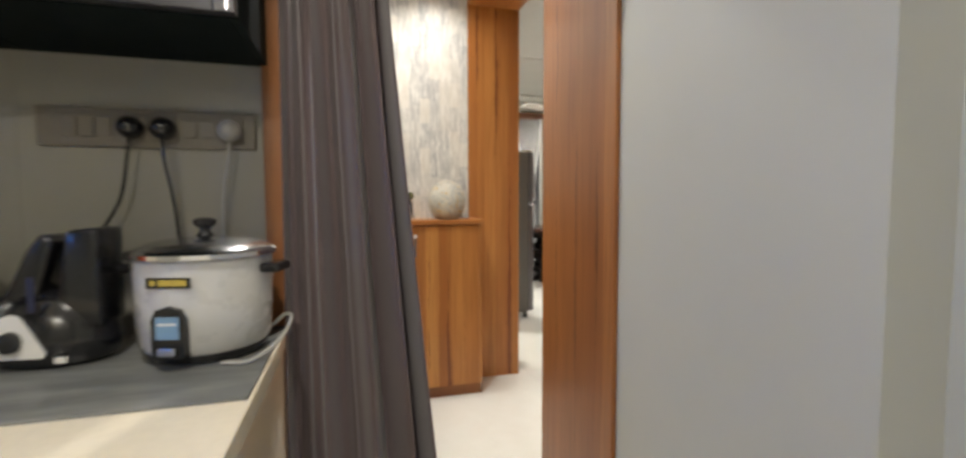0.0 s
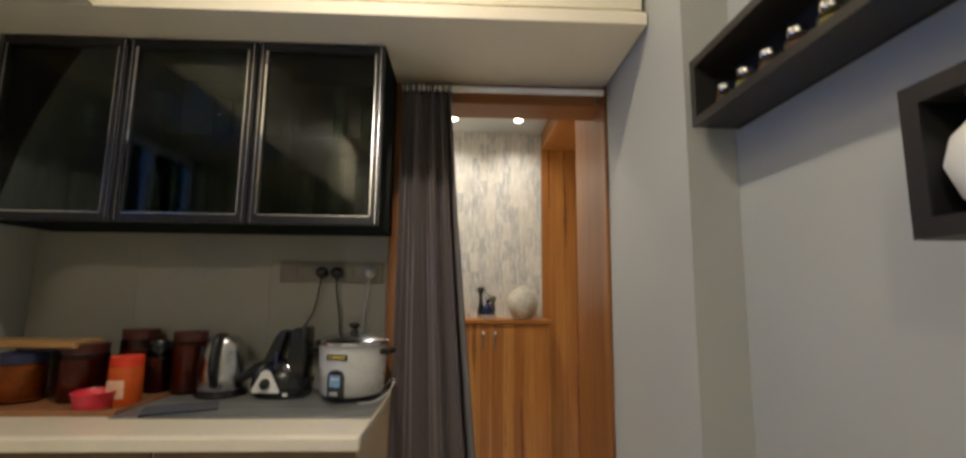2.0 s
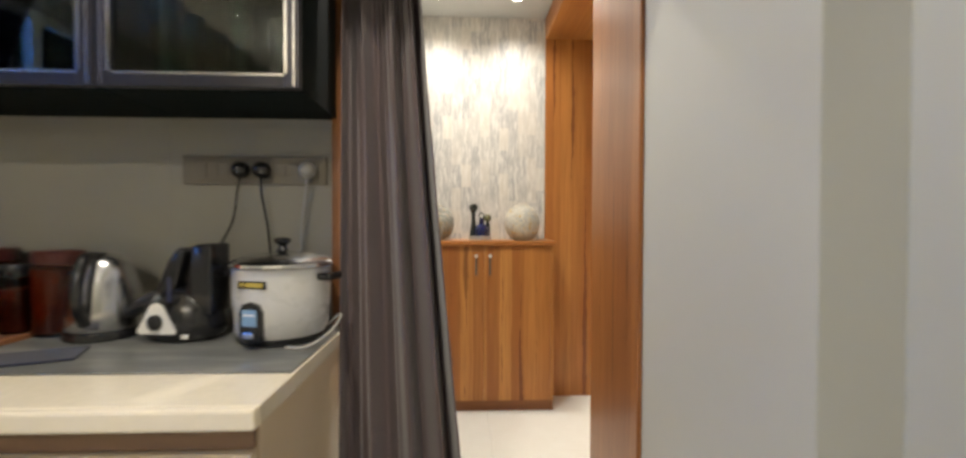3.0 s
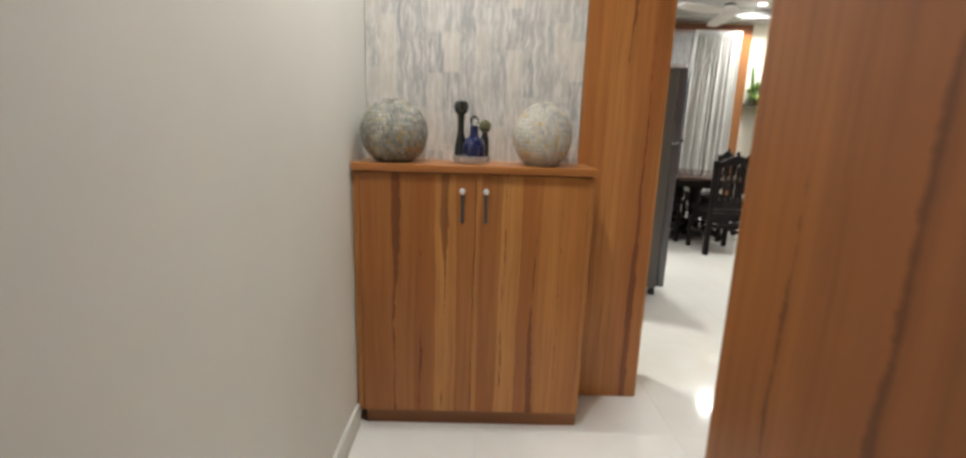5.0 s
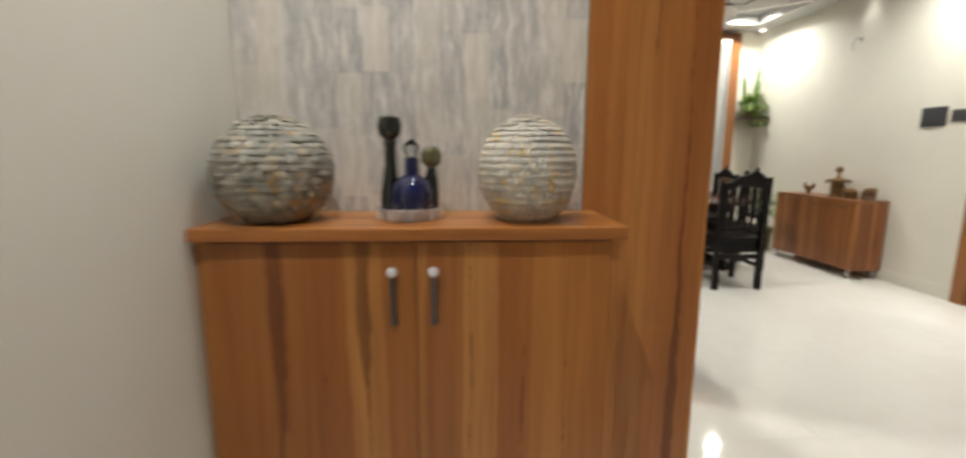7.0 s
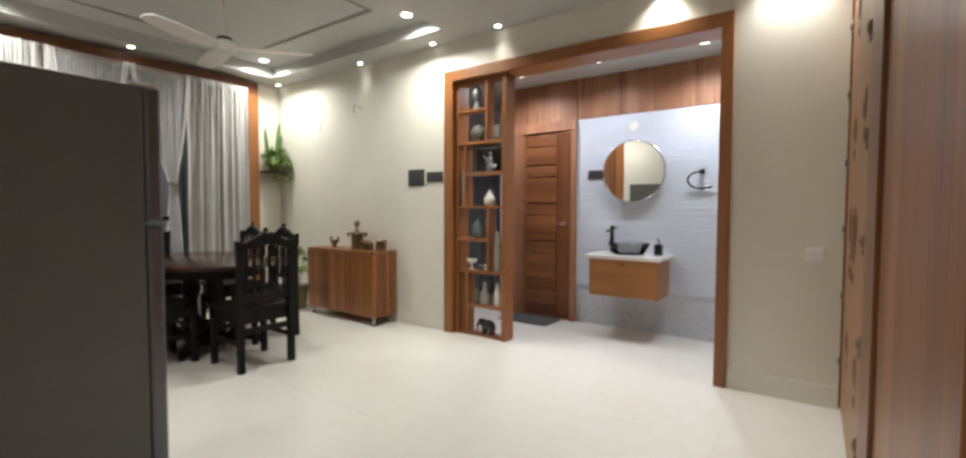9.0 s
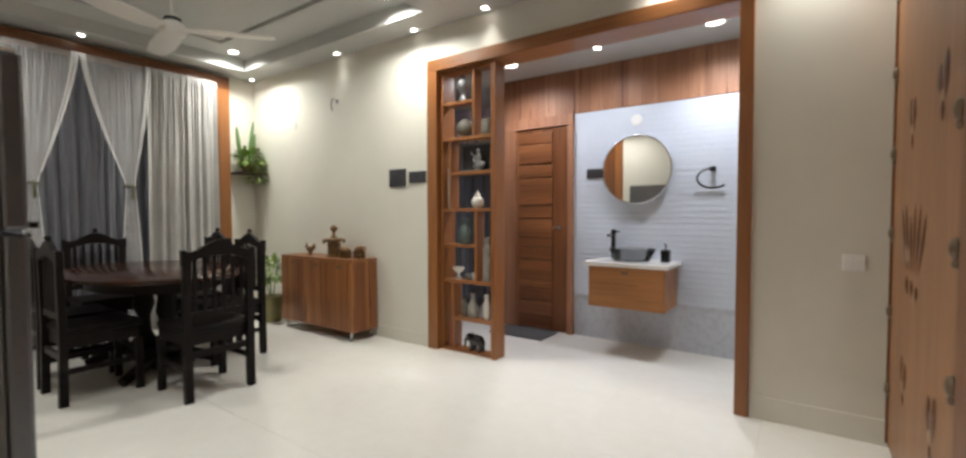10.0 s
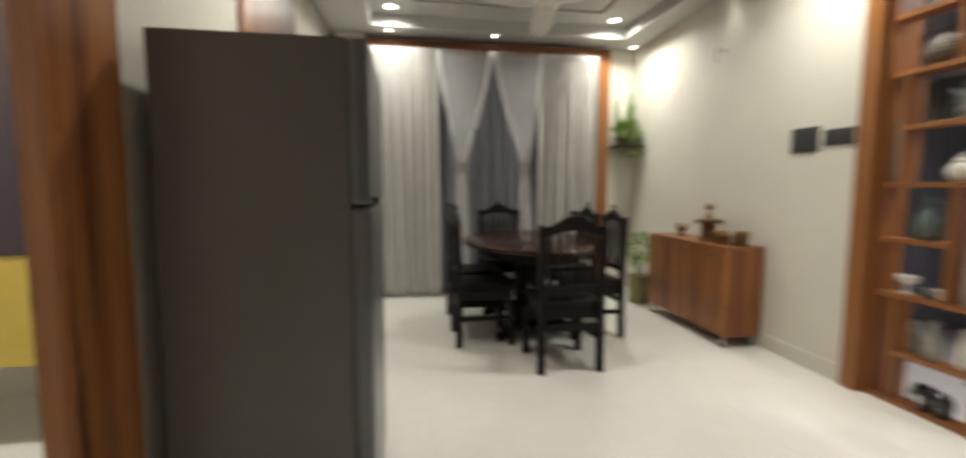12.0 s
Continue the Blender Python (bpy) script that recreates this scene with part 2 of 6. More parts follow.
def slab(name):
    """Grey stone with long soft cloudy streaks."""
    s = Nodes(name)
    x, y, z = s.xyz(s.coords())
    v = s.vec(s.math("ADD", s.math("MULTIPLY", x, 3.0), s.math("MULTIPLY", y, 2.0)), s.math("MULTIPLY", y, 14.0), z)
    cloud = s.noise(v, 1.3, 6.0, 0.62)
    grit = s.noise(s.coords(), 220.0, 2.0)
    col = s.ramp(cloud, [(0.30, (0.085, 0.09, 0.09)), (0.50, (0.16, 0.165, 0.16)), (0.70, (0.29, 0.29, 0.275))])
    s.set(Base_Color=s.mix(s.math("MULTIPLY", grit, 0.25), col, (0.12, 0.12, 0.115)), Roughness=s.math("ADD", 0.22, s.math("MULTIPLY", cloud, 0.2)))
    s.bump(grit, 0.05, 0.001)
    return s.mat


def glow(name, colour, strength):
    s = Nodes(name)
    s.set(Base_Color=(0.8, 0.8, 0.8), Emission_Color=colour, Emission_Strength=strength)
    return s.mat


TEAK = dict(dark=(0.105, 0.022, 0.008), mid=(0.37, 0.130, 0.031), light=(0.59, 0.272, 0.072), streak=0.66)
RED_TEAK = dict(dark=(0.085, 0.025, 0.009), mid=(0.19, 0.062, 0.020), light=(0.39, 0.160, 0.050), band=0.07, streak=0.95)
M = {
    "teak": wood("teak_laminate", **TEAK),
    "teak_y": wood("teak_along_y", **TEAK, axis="y"),
    "teak_x": wood("teak_along_x", **TEAK, axis="x"),
    "frame": wood("frame_veneer", (0.07, 0.02, 0.007), (0.27, 0.100, 0.030), (0.36, 0.150, 0.046), band=0.16, streak=0.35),
    "frame_y": wood("frame_veneer_y", (0.07, 0.02, 0.007), (0.27, 0.100, 0.030), (0.36, 0.150, 0.046), axis="y", band=0.16, streak=0.35),
    "frame_x": wood("frame_veneer_x", (0.07, 0.02, 0.007), (0.27, 0.100, 0.030), (0.36, 0.150, 0.046), axis="x", band=0.16, streak=0.35),
    "door": wood("door_veneer", (0.045, 0.013, 0.006), (0.125, 0.041, 0.014), (0.26, 0.100, 0.036), band=0.11, streak=0.6),
    "door_y": wood("door_veneer_y", (0.045, 0.013, 0.006), (0.125, 0.041, 0.014), (0.26, 0.100, 0.036), axis="y", band=0.11, streak=0.6),
    "carved": wood("carved_teak", (0.12, 0.045, 0.016), (0.27, 0.118, 0.046), (0.36, 0.165, 0.066), band=0.14, streak=0.3),
    "carving": wood("carving_teak", (0.04, 0.014, 0.006), (0.11, 0.042, 0.016), (0.20, 0.082, 0.032), band=0.05, streak=0.4),
    "carving_pale": plain("pale_carved_wood", (0.46, 0.32, 0.20), 0.35, grain=0.2),
    "stud": plain("worn_stud", (0.17, 0.12, 0.075), 0.4, 0.3, grain=0.4, bump=0.3),
    "carved_stone": plain("carved_stone", (0.135, 0.118, 0.092), 0.55, grain=0.55, scale=38, bump=0.5),
    "patterned": plain("patterned_ware", (0.30, 0.28, 0.24), 0.5, grain=0.5, scale=55, bump=0.4),
    "red_brown": plain("red_brown_lacquer", (0.22, 0.06, 0.025), 0.35, grain=0.3),
    "silver_ware": plain("dull_silver", (0.20, 0.205, 0.21), 0.4, 0.6, grain=0.3),
    "black_wood": wood("black_stained_wood", (0.003, 0.002, 0.002), (0.006, 0.004, 0.004), (0.010, 0.007, 0.006), band=0.05, rough=0.45, streak=0.3, shine=0.2),
    "table_wood": wood("dark_polished_table", (0.010, 0.005, 0.004), (0.030, 0.013, 0.009), (0.055, 0.022, 0.014), axis="y", band=0.12, rough=0.16, streak=0.3, shine=0.35),
    "red_teak": wood("red_teak", **RED_TEAK),
    "red_teak_y": wood("red_teak_along_y", **RED_TEAK, axis="y"),
    # the teak laminate again, darker: the pier's shade is put into the colour
    "pier": wood("shaded_teak_laminate", (0.06, 0.017, 0.007), (0.185, 0.060, 0.016), (0.315, 0.118, 0.032), band=0.13, rough=0.34, streak=0.65, shine=0.5),
    # frame veneer toned down, with the shadow on the window head in its colour
    "pelmet": wood("shaded_frame_veneer", (0.05, 0.015, 0.007), (0.15, 0.050, 0.018), (0.21, 0.075, 0.026), axis="x", band=0.16, streak=0.4),
    "marble": marble("polished_floor_tile"),
    "grout": plain("grout", (0.66, 0.64, 0.59), 0.6),
    "paint": paint("living_paint", (0.70, 0.675, 0.60)),
    "paint_foyer": paint("foyer_paint", (0.73, 0.725, 0.66)),
    "paint_kitchen": paint("kitchen_paint", (0.415, 0.415, 0.376), 0.5),
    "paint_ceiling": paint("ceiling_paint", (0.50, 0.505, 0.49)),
    "paint_lilac": paint("lilac_paint", (0.60, 0.56, 0.66)),
    "backsplash": paint("backsplash_tile", (0.335, 0.317, 0.272), 0.2),
    "laminate": plain("cream_laminate", (0.60, 0.485, 0.335), 0.32, grain=0.03, bump=0),
    "loft": plain("loft_laminate", (0.80, 0.72, 0.56), 0.5, grain=0.03, bump=0, shine=0.3),
    "gap": plain("handle_channel", (0.16, 0.09, 0.05), 0.4),
    "counter": plain("counter_stone", (0.80, 0.72, 0.57), 0.22, grain=0.05, scale=60),
    "mat_grey": slab("grey_counter_slab"),
    "aluminium": plain("dark_aluminium", (0.030, 0.029, 0.034), 0.3, 0.5),
    "cabinet_inside": plain("cabinet_inside", (0.010, 0.014, 0.014), 0.75, bump=0, shine=0.04),
    "smoked": pane("smoked_glass", (0.62, 0.70, 0.69), 0.0, 1.42),
    "clear": pane("clear_glass", (0.965, 0.975, 0.97)),
    "tumbler": pane("tumbler_glass", (0.70, 0.84, 0.74), 0.02, 1.7),
    "cut_glass": milky("cut_glass", (0.85, 0.87, 0.87), 0.66),
    "black": plain("black_plastic", (0.010, 0.010, 0.012), 0.22, coat=0.4, bump=0),
    "black_matt": plain("black_matt", (0.014, 0.014, 0.015), 0.5),
    "white": plain("white_plastic", (0.78, 0.77, 0.74), 0.35, grain=0.02),
    "steel": plain("brushed_steel", (0.62, 0.62, 0.63), 0.22, 1.0, scale=80),
    "chrome": plain("chrome", (0.80, 0.80, 0.82), 0.08, 1.0, grain=0.02, bump=0),
    "brass": plain("brass", (0.34, 0.25, 0.14), 0.35, 1.0),
    "bronze": plain("old_bronze", (0.20, 0.12, 0.055), 0.45, 0.6, grain=0.3, bump=0.3),
    "cooker": plain("cooker_enamel", (0.60, 0.595, 0.58), 0.28, grain=0.02, coat=0.3, bump=0),
    "yellow": plain("yellow_label", (0.46, 0.35, 0.06), 0.5),
    "blue_label": plain("blue_label", (0.20, 0.34, 0.50), 0.4),
    "amber": pane("amber_plastic", (0.62, 0.24, 0.09), 0.06),
    "amber_light": pane("yellow_amber_plastic", (0.86, 0.58, 0.28), 0.06),
    "amber_fill": plain("brown_contents", (0.30, 0.12, 0.04), 0.7, grain=0.4, scale=60),
    "orange": plain("orange_jar", (0.56, 0.085, 0.012), 0.25, grain=0.2, scale=30),
    "red_lid": plain("red_lid", (0.68, 0.045, 0.015), 0.35),
    "maroon": plain("maroon_lid", (0.055, 0.012, 0.010), 0.3),
    "crystal": plain("crystal_knob", (0.85, 0.86, 0.88), 0.08, 0.25, grain=0.0, bump=0),
    "peach": plain("peach_label", (0.78, 0.50, 0.34), 0.5, grain=0.25, scale=90),
    "wash_wood": wood("pink_teak_panel", (0.11, 0.038, 0.02), (0.26, 0.110, 0.055), (0.42, 0.205, 0.11), band=0.11, rough=0.5, streak=0.85),
    "olive_rope": plain("olive_rope", (0.10, 0.095, 0.05), 0.7, grain=0.3, scale=120, bump=0.4),
    "orange_dal": plain("orange_contents", (0.50, 0.22, 0.04), 0.7, grain=0.35, scale=70),
    "navy": plain("navy_lid", (0.02, 0.025, 0.07), 0.4),
    "pink": plain("pink_plastic", (0.74, 0.045, 0.075), 0.35),
    "tan_wood": wood("light_board", (0.24, 0.12, 0.045), (0.36, 0.19, 0.07), (0.46, 0.26, 0.10), axis="x", band=0.05, streak=0.2),
    "tray_wood": plain("brown_tray", (0.30, 0.13, 0.06), 0.4, grain=0.2),
    "blue_cloth": cloth("blue_cloth", (0.012, 0.016, 0.042)),
    "plate": plain("grey_switch_plate", (0.185, 0.162, 0.13), 0.3),
    "plate_dark": plain("dark_switch_plate", (0.045, 0.045, 0.05), 0.3),
    "curtain_grey": cloth("mauve_grey_cloth", (0.098, 0.068, 0.070)),
    "curtain_cream": cloth("cream_cloth", (0.42, 0.41, 0.39)),
    "curtain_slate": cloth("slate_cloth", (0.155, 0.16, 0.185)),
    "sheer": cloth("white_sheer", (0.90, 0.89, 0.90), 0.75),
    "sheer_hem": cloth("white_sheer_hem", (0.90, 0.89, 0.89), 0.55),
    "shell": shells("cream_shell", [(0.2, (0.36, 0.36, 0.34)), (0.42, (0.47, 0.445, 0.385)), (0.64, (0.56, 0.52, 0.43)), (0.80, (0.50, 0.35, 0.14))]),
    "shell_grey": shells("grey_shell", [(0.2, (0.17, 0.165, 0.14)), (0.45, (0.25, 0.24, 0.20)), (0.64, (0.37, 0.35, 0.295)), (0.80, (0.33, 0.22, 0.10))]),
    "ball_core": plain("dark_ball", (0.26, 0.245, 0.21), 0.7),
    "bark": bark_panel("bark_wall_covering"),
    "cobalt": plain("cobalt_glass", (0.004, 0.008, 0.058), 0.06, coat=0.6),
    "dark_glass": plain("black_glass", (0.008, 0.012, 0.009), 0.06, coat=0.6),
    "olive_glass": plain("olive_glass", (0.10, 0.10, 0.045), 0.1, coat=0.4),
    "fridge_side": plain("fridge_grey", (0.126, 0.126, 0.119), 0.42, 0.2, scale=60),
    "fridge_door": plain("fridge_door_steel", (0.15, 0.153, 0.165), 0.3, 0.6, scale=60),
    "fan": plain("white_fan", (0.74, 0.72, 0.68), 0.35, grain=0.02),
    "tile_rib": plain("white_ribbed_tile", (0.56, 0.60, 0.67), 0.5, grain=0.03),
    "tile_plain": plain("grey_wash_tile", (0.52, 0.545, 0.60), 0.28, grain=0.05),
    "vanity": wood("vanity_teak", (0.12, 0.04, 0.012), (0.34, 0.13, 0.036), (0.43, 0.185, 0.055), axis="y", band=0.09),
    "stone_top": plain("white_stone", (0.78, 0.76, 0.72), 0.2, grain=0.03),
    "basin": pane("smoked_basin", (0.76, 0.765, 0.77), 0.05),
    "grey_cable": plain("grey_cable", (0.36, 0.35, 0.33), 0.5),
    "mirror": plain("mirror_silver", (0.92, 0.92, 0.92), 0.01, 1.0, grain=0.0, bump=0),
    "doormat": cloth("dark_mat_cloth", (0.035, 0.038, 0.042)),
    "leaf": plain("leaf", (0.23, 0.33, 0.085), 0.4, grain=0.5, scale=30),
    "stalk": plain("stalk", (0.11, 0.20, 0.06), 0.5, grain=0.2),
    "olive_pot": plain("olive_pot", (0.21, 0.185, 0.075), 0.5, grain=0.1),
    "white_ware": plain("white_pottery", (0.70, 0.68, 0.62), 0.4, grain=0.06),
    "copper_net": plain("green_bronze", (0.12, 0.155, 0.145), 0.4, 0.4, grain=0.3),
    "mustard": plain("mustard_laminate", (0.50, 0.36, 0.055), 0.4),
    "dark_brown": plain("dark_brown_laminate", (0.045, 0.026, 0.018), 0.4),
    "lamp": glow("lamp_white", (1.0, 0.93, 0.82), 14.0),
    "lamp_big": glow("lamp_panel", (1.0, 0.94, 0.84), 9.0),
    "dusk": glow("dusk_window", (0.05, 0.22, 0.80), 6.3),
}


# ---- mesh helpers ----
def box(bm, x0, x1, y0, y1, z0, z1, r=0.0):
    """A box, with rounded edges where r is given."""
    vs = [bm.verts.new((x, y, z)) for x in (x0, x1) for y in (y0, y1) for z in (z0, z1)]
    fs = [bm.faces.new([vs[i] for i in q]) for q in ((0, 1, 3, 2), (4, 6, 7, 5), (0, 4, 5, 1), (2, 3, 7, 6), (0, 2, 6, 4), (1, 5, 7, 3))]
    if r:
        bmesh.ops.bevel(bm, geom=list({e for f in fs for e in f.edges}), offset=r, segments=2, affect="EDGES", profile=0.5)
    return bm


def lathe(bm, rings, n=32, centre=(0, 0, 0), sx=1.0, sy=1.0):
    """Turned shape from (radius, height) pairs, closed at both ends."""
    cx, cy, cz = centre
    loops = [[bm.verts.new((cx + sx * r * math.cos(a), cy + sy * r * math.sin(a), cz + z)) for a in (2 * math.pi * i / n for i in range(n))] for r, z in rings]
    for a, b in zip(loops, loops[1:]):
        for i in range(n):
            bm.faces.new((a[i], a[(i + 1) % n], b[(i + 1) % n], b[i]))
    bm.faces.new(list(reversed(loops[0]))), bm.faces.new(loops[-1])
    return bm


def tube(bm, points, r, n=10):
    """A round rod along points; r may be one radius or one a point."""
    pts = [Vector(p) for p in points]
    rs = r if isinstance(r, (list, tuple)) else [r] * len(pts)
    loops, up = [], Vector((0.13, 0.31, 0.94))
    for i, p in enumerate(pts):
        d = (pts[min(i + 1, len(pts) - 1)] - pts[max(i - 1, 0)]).normalized()
        a = d.cross(up).normalized()
        b = d.cross(a)
        loops.append([bm.verts.new(p + rs[i] * (math.cos(t) * a + math.sin(t) * b)) for t in (2 * math.pi * k / n for k in range(n))])
    for a, b in zip(loops, loops[1:]):
        for i in range(n):
            bm.faces.new((a[i], a[(i + 1) % n], b[(i + 1) % n], b[i]))
    bm.faces.new(list(reversed(loops[0]))), bm.faces.new(loops[-1])
    return bm


def bend(points, n=10):
    """A smooth line through points."""
    p = [Vector(q) for q in points]
    p = [2 * p[0] - p[1], *p, 2 * p[-1] - p[-2]]
    out = []
    for a, b, c, d in zip(p, p[1:], p[2:], p[3:]):
        for i in range(n):
            t = i / n
            out.append(0.5 * (2 * b + (c - a) * t + (2 * a - 5 * b + 4 * c - d) * t * t + (3 * b - a - 3 * c + d) * t ** 3))
    return out + [p[-2]]


def prism(bm, outline, lo, hi, axis="y"):
    """An outline in two axes, thickened along the third."""
    put = {"x": lambda a, b, c: (c, a, b), "y": lambda a, b, c: (a, c, b), "z": lambda a, b, c: (a, b, c)}[axis]
    one, two = [bm.verts.new(put(a, b, lo)) for a, b in outline], [bm.verts.new(put(a, b, hi)) for a, b in outline]
    for i in range(len(outline)):
        j = (i + 1) % len(outline)
        bm.faces.new((one[i], one[j], two[j], two[i]))
    bm.faces.new(list(reversed(one))), bm.faces.new(two)
    return bm


def moved(bm, m):
    bmesh.ops.transform(bm, matrix=m, verts=bm.verts)
    return bm


def mesh(name, bm, material, smooth=False):
    bmesh.ops.recalc_face_normals(bm, faces=bm.faces)
    me = bpy.data.meshes.new(name)
    bm.to_mesh(me)
    bm.free()
    me.materials.append(material)
    if smooth:
        for p in me.polygons:
            p.use_smooth = True
        me.set_sharp_from_angle(angle=radians(40))
    return me


def solid(name, bm, material, label="", category="", kind="", group="", at=None, smooth=False):
    """A thing or piece of the setting made of one mesh."""
    ob = new(name, mesh(name, bm, material, smooth))
    if at is not None:
        ob.matrix_world = at
    return tagged(ob, label, category, group, kind)


def thing(name, place, label, category, group="", turn=0.0, kind=""):
    ob = new(name)
    ob.empty_display_size = 0.1
    ob.matrix_world = pose(*place, 0, 0, turn)
    return tagged(ob, label, category, group, kind)


def part(name, bm, material, parent, label="", at=None, smooth=False):
    ob = new(name, mesh(name, bm, material, smooth))
    ob.parent = parent
    if at is not None:
        ob.matrix_basis = at
    return tagged(ob, label)


def B(*a, **k):
    return box(bmesh.new(), *a, **k)


def L(rings, n=32, **k):
    return lathe(bmesh.new(), rings, n, **k)


def T(points, r, n=10):
    return tube(bmesh.new(), points, r, n)


# ---- structure ----
def wall(name, material, *boxes, label=""):
    bm = bmesh.new()
    for b in boxes:
        box(bm, *b)
    return solid(name, bm, material, label, "wall", "structure")


H = 2.95
KB = 1.39     # kitchen's door wall
EX = 4.678    # living room's long wall
WX = 5.80     # back wall of the wash area
NY = 8.15     # window wall
wall("wall_kitchen_north", M["paint_kitchen"], (-1.40, 0.09, KB, 1.50, 0, H), (0.09, 0.95, KB, 1.50, 2.085, H), label="grey painted kitchen wall with a curtained doorway")
wall("wall_kitchen_west", M["paint_kitchen"], (-1.40, -1.25, -2.4, -0.25, 0, H), (-1.40, -1.25, 0.5, KB, 0, H), (-1.40, -1.25, -0.25, 0.5, 0, 1.2), (-1.40, -1.25, -0.25, 0.5, 2.02, H), label="grey painted kitchen side wall with a window")
wall("wall_kitchen_east", M["paint_kitchen"], (1.092, 1.22, -2.4, 0.695, 0, H), label="grey painted wall set back beside a pillar")
wall("wall_kitchen_pillar", M["paint_kitchen"], (0.96, 1.33, 0.695, KB - 0.04, 0, H), label="grey painted pillar beside the kitchen doorway")
wall("wall_kitchen_south", M["paint_kitchen"], (-1.40, 1.22, -2.55, -2.4, 0, H), label="grey painted kitchen end wall")
wall("wall_foyer_west", M["paint_foyer"], (-0.02, 0.128, 1.50, 3.13, 0, H), label="off-white painted foyer wall")
wall("wall_foyer_north", M["paint_foyer"], (-0.02, 0.986, 3.13, 3.28, 0, H), label="foyer end wall behind a shoe cabinet")
wall("wall_living_west", M["paint"], (1.18, 1.30, 3.34, 3.45, 0, H), (1.18, 1.30, 3.45, 4.17, 2.12, H), (1.262, 1.30, 4.185, NY, 0, H), label="cream painted wall behind the fridge with a doorway")
wall("wall_living_north", M["paint"], (1.18, 4.95, NY, NY + 0.15, 0, H), label="cream painted window wall")
wall("wall_living_east", M["paint"], (EX, 4.80, 5.34, NY, 0, H), label="cream painted long wall beside a wood-framed opening")
wall("wall_living_east_short", M["paint"], (EX, 4.80, 2.2, 2.95, 0, H), label="cream painted wall between an opening and a carved door")
wall("wall_living_east_lintel", M["paint"], (EX, 4.80, 2.951, 5.339, 2.46, H), label="cream painted wall above a wood-framed opening")
wall("wall_living_south", M["paint"], (1.33, 1.95, 1.66, 1.80, 0, H), (1.95, 2.07, 1.66, 2.27, 0, H), (2.07, EX, 2.12, 2.27, 0, H), label="cream painted wall behind the carved door")
wall("wall_wash_east", M["paint_lilac"], (WX, WX + 0.12, 2.05, 5.45, 0, H), (WX + 0.12, 6.74, 5.33, 5.45, 0, H), (6.62, 6.74, 5.45, 7.2, 0, H), label="walls of the wash area and its passage")
wall("wall_wash_north", M["paint_lilac"], (4.80, 6.74, 7.2, 7.35, 0, H), label="lilac wall of the wash area")
wall("wall_wash_south", M["paint"], (4.80, WX, 2.05, 2.2, 0, H), label="cream end wall of the wash area")
wall("wall_side_room", M["paint"], (-0.9, 1.18, 5.9, 6.0, 0, H), (-1.0, -0.9, 3.28, 6.0, 0, H), label="cream walls of a small side room")

# ceilings
TX0, TX1, TY0, TY1 = 1.76, 4.385, 5.14, 7.79
bm = bmesh.new()
for b in ((1.30, TX0, 1.66, NY), (TX1, EX, 1.66, NY), (TX0, TX1, 1.66, TY0), (TX0, TX1, TY1, NY)):
    box(bm, *b, CEIL, 3.0)
box(bm, TX0, TX1, TY0, TY1, 2.93, 3.0)
# tray level with a recessed middle and a shadow gap round it
IX0, IX1, IY0, IY1 = 2.16, 3.985, 5.56, 7.455
for b in ((TX0, IX0, TY0, TY1), (IX1, TX1, TY0, TY1), (IX0, IX1, TY0, IY0), (IX0, IX1, IY1, TY1)):
    box(bm, *b, TRAY, 2.93)
box(bm, IX0 + 0.045, IX1 - 0.045, IY0 + 0.045, IY1 - 0.045, TRAY + 0.004, 2.93)
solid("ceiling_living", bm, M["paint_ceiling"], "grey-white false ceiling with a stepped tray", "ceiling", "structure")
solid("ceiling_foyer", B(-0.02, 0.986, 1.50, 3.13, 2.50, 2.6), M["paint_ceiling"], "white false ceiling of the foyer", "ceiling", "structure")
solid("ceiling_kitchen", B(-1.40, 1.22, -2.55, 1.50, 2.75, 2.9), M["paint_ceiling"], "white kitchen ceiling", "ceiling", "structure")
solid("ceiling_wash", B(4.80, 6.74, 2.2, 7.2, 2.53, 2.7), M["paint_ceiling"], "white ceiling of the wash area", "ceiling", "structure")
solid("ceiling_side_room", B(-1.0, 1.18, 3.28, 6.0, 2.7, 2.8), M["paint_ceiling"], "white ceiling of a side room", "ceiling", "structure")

# floor slab, with its tiles as pieces at the end of the file
floor = solid("floor", B(-1.5, 6.8, -2.6, 8.4, -0.12, -0.006), M["grout"], "polished cream tile floor", "floor", "structure")


def trim(name, material, *boxes, label="", r=0.002, category="trim"):
    bm = bmesh.new()
    for b in boxes:
        box(bm, *b, r=r)
    return solid(name, bm, material, label, category, "structure")


trim("baseboard_foyer", M["paint_foyer"], (0.128, 0.140, 1.52, 2.86, 0, 0.10), label="off-white tile skirting", category="baseboard")
trim("baseboard_east", M["paint"], (EX - 0.012, EX, 5.345, NY, 0, 0.11), label="cream tile skirting", category="baseboard")
trim("baseboard_east_short", M["paint"], (EX - 0.012, EX, 2.30, 2.910, 0, 0.13), label="cream tile skirting", category="baseboard")
trim("baseboard_north", M["paint"], (1.30, EX - 0.012, NY - 0.012, NY, 0, 0.10), label="cream tile skirting", category="baseboard")

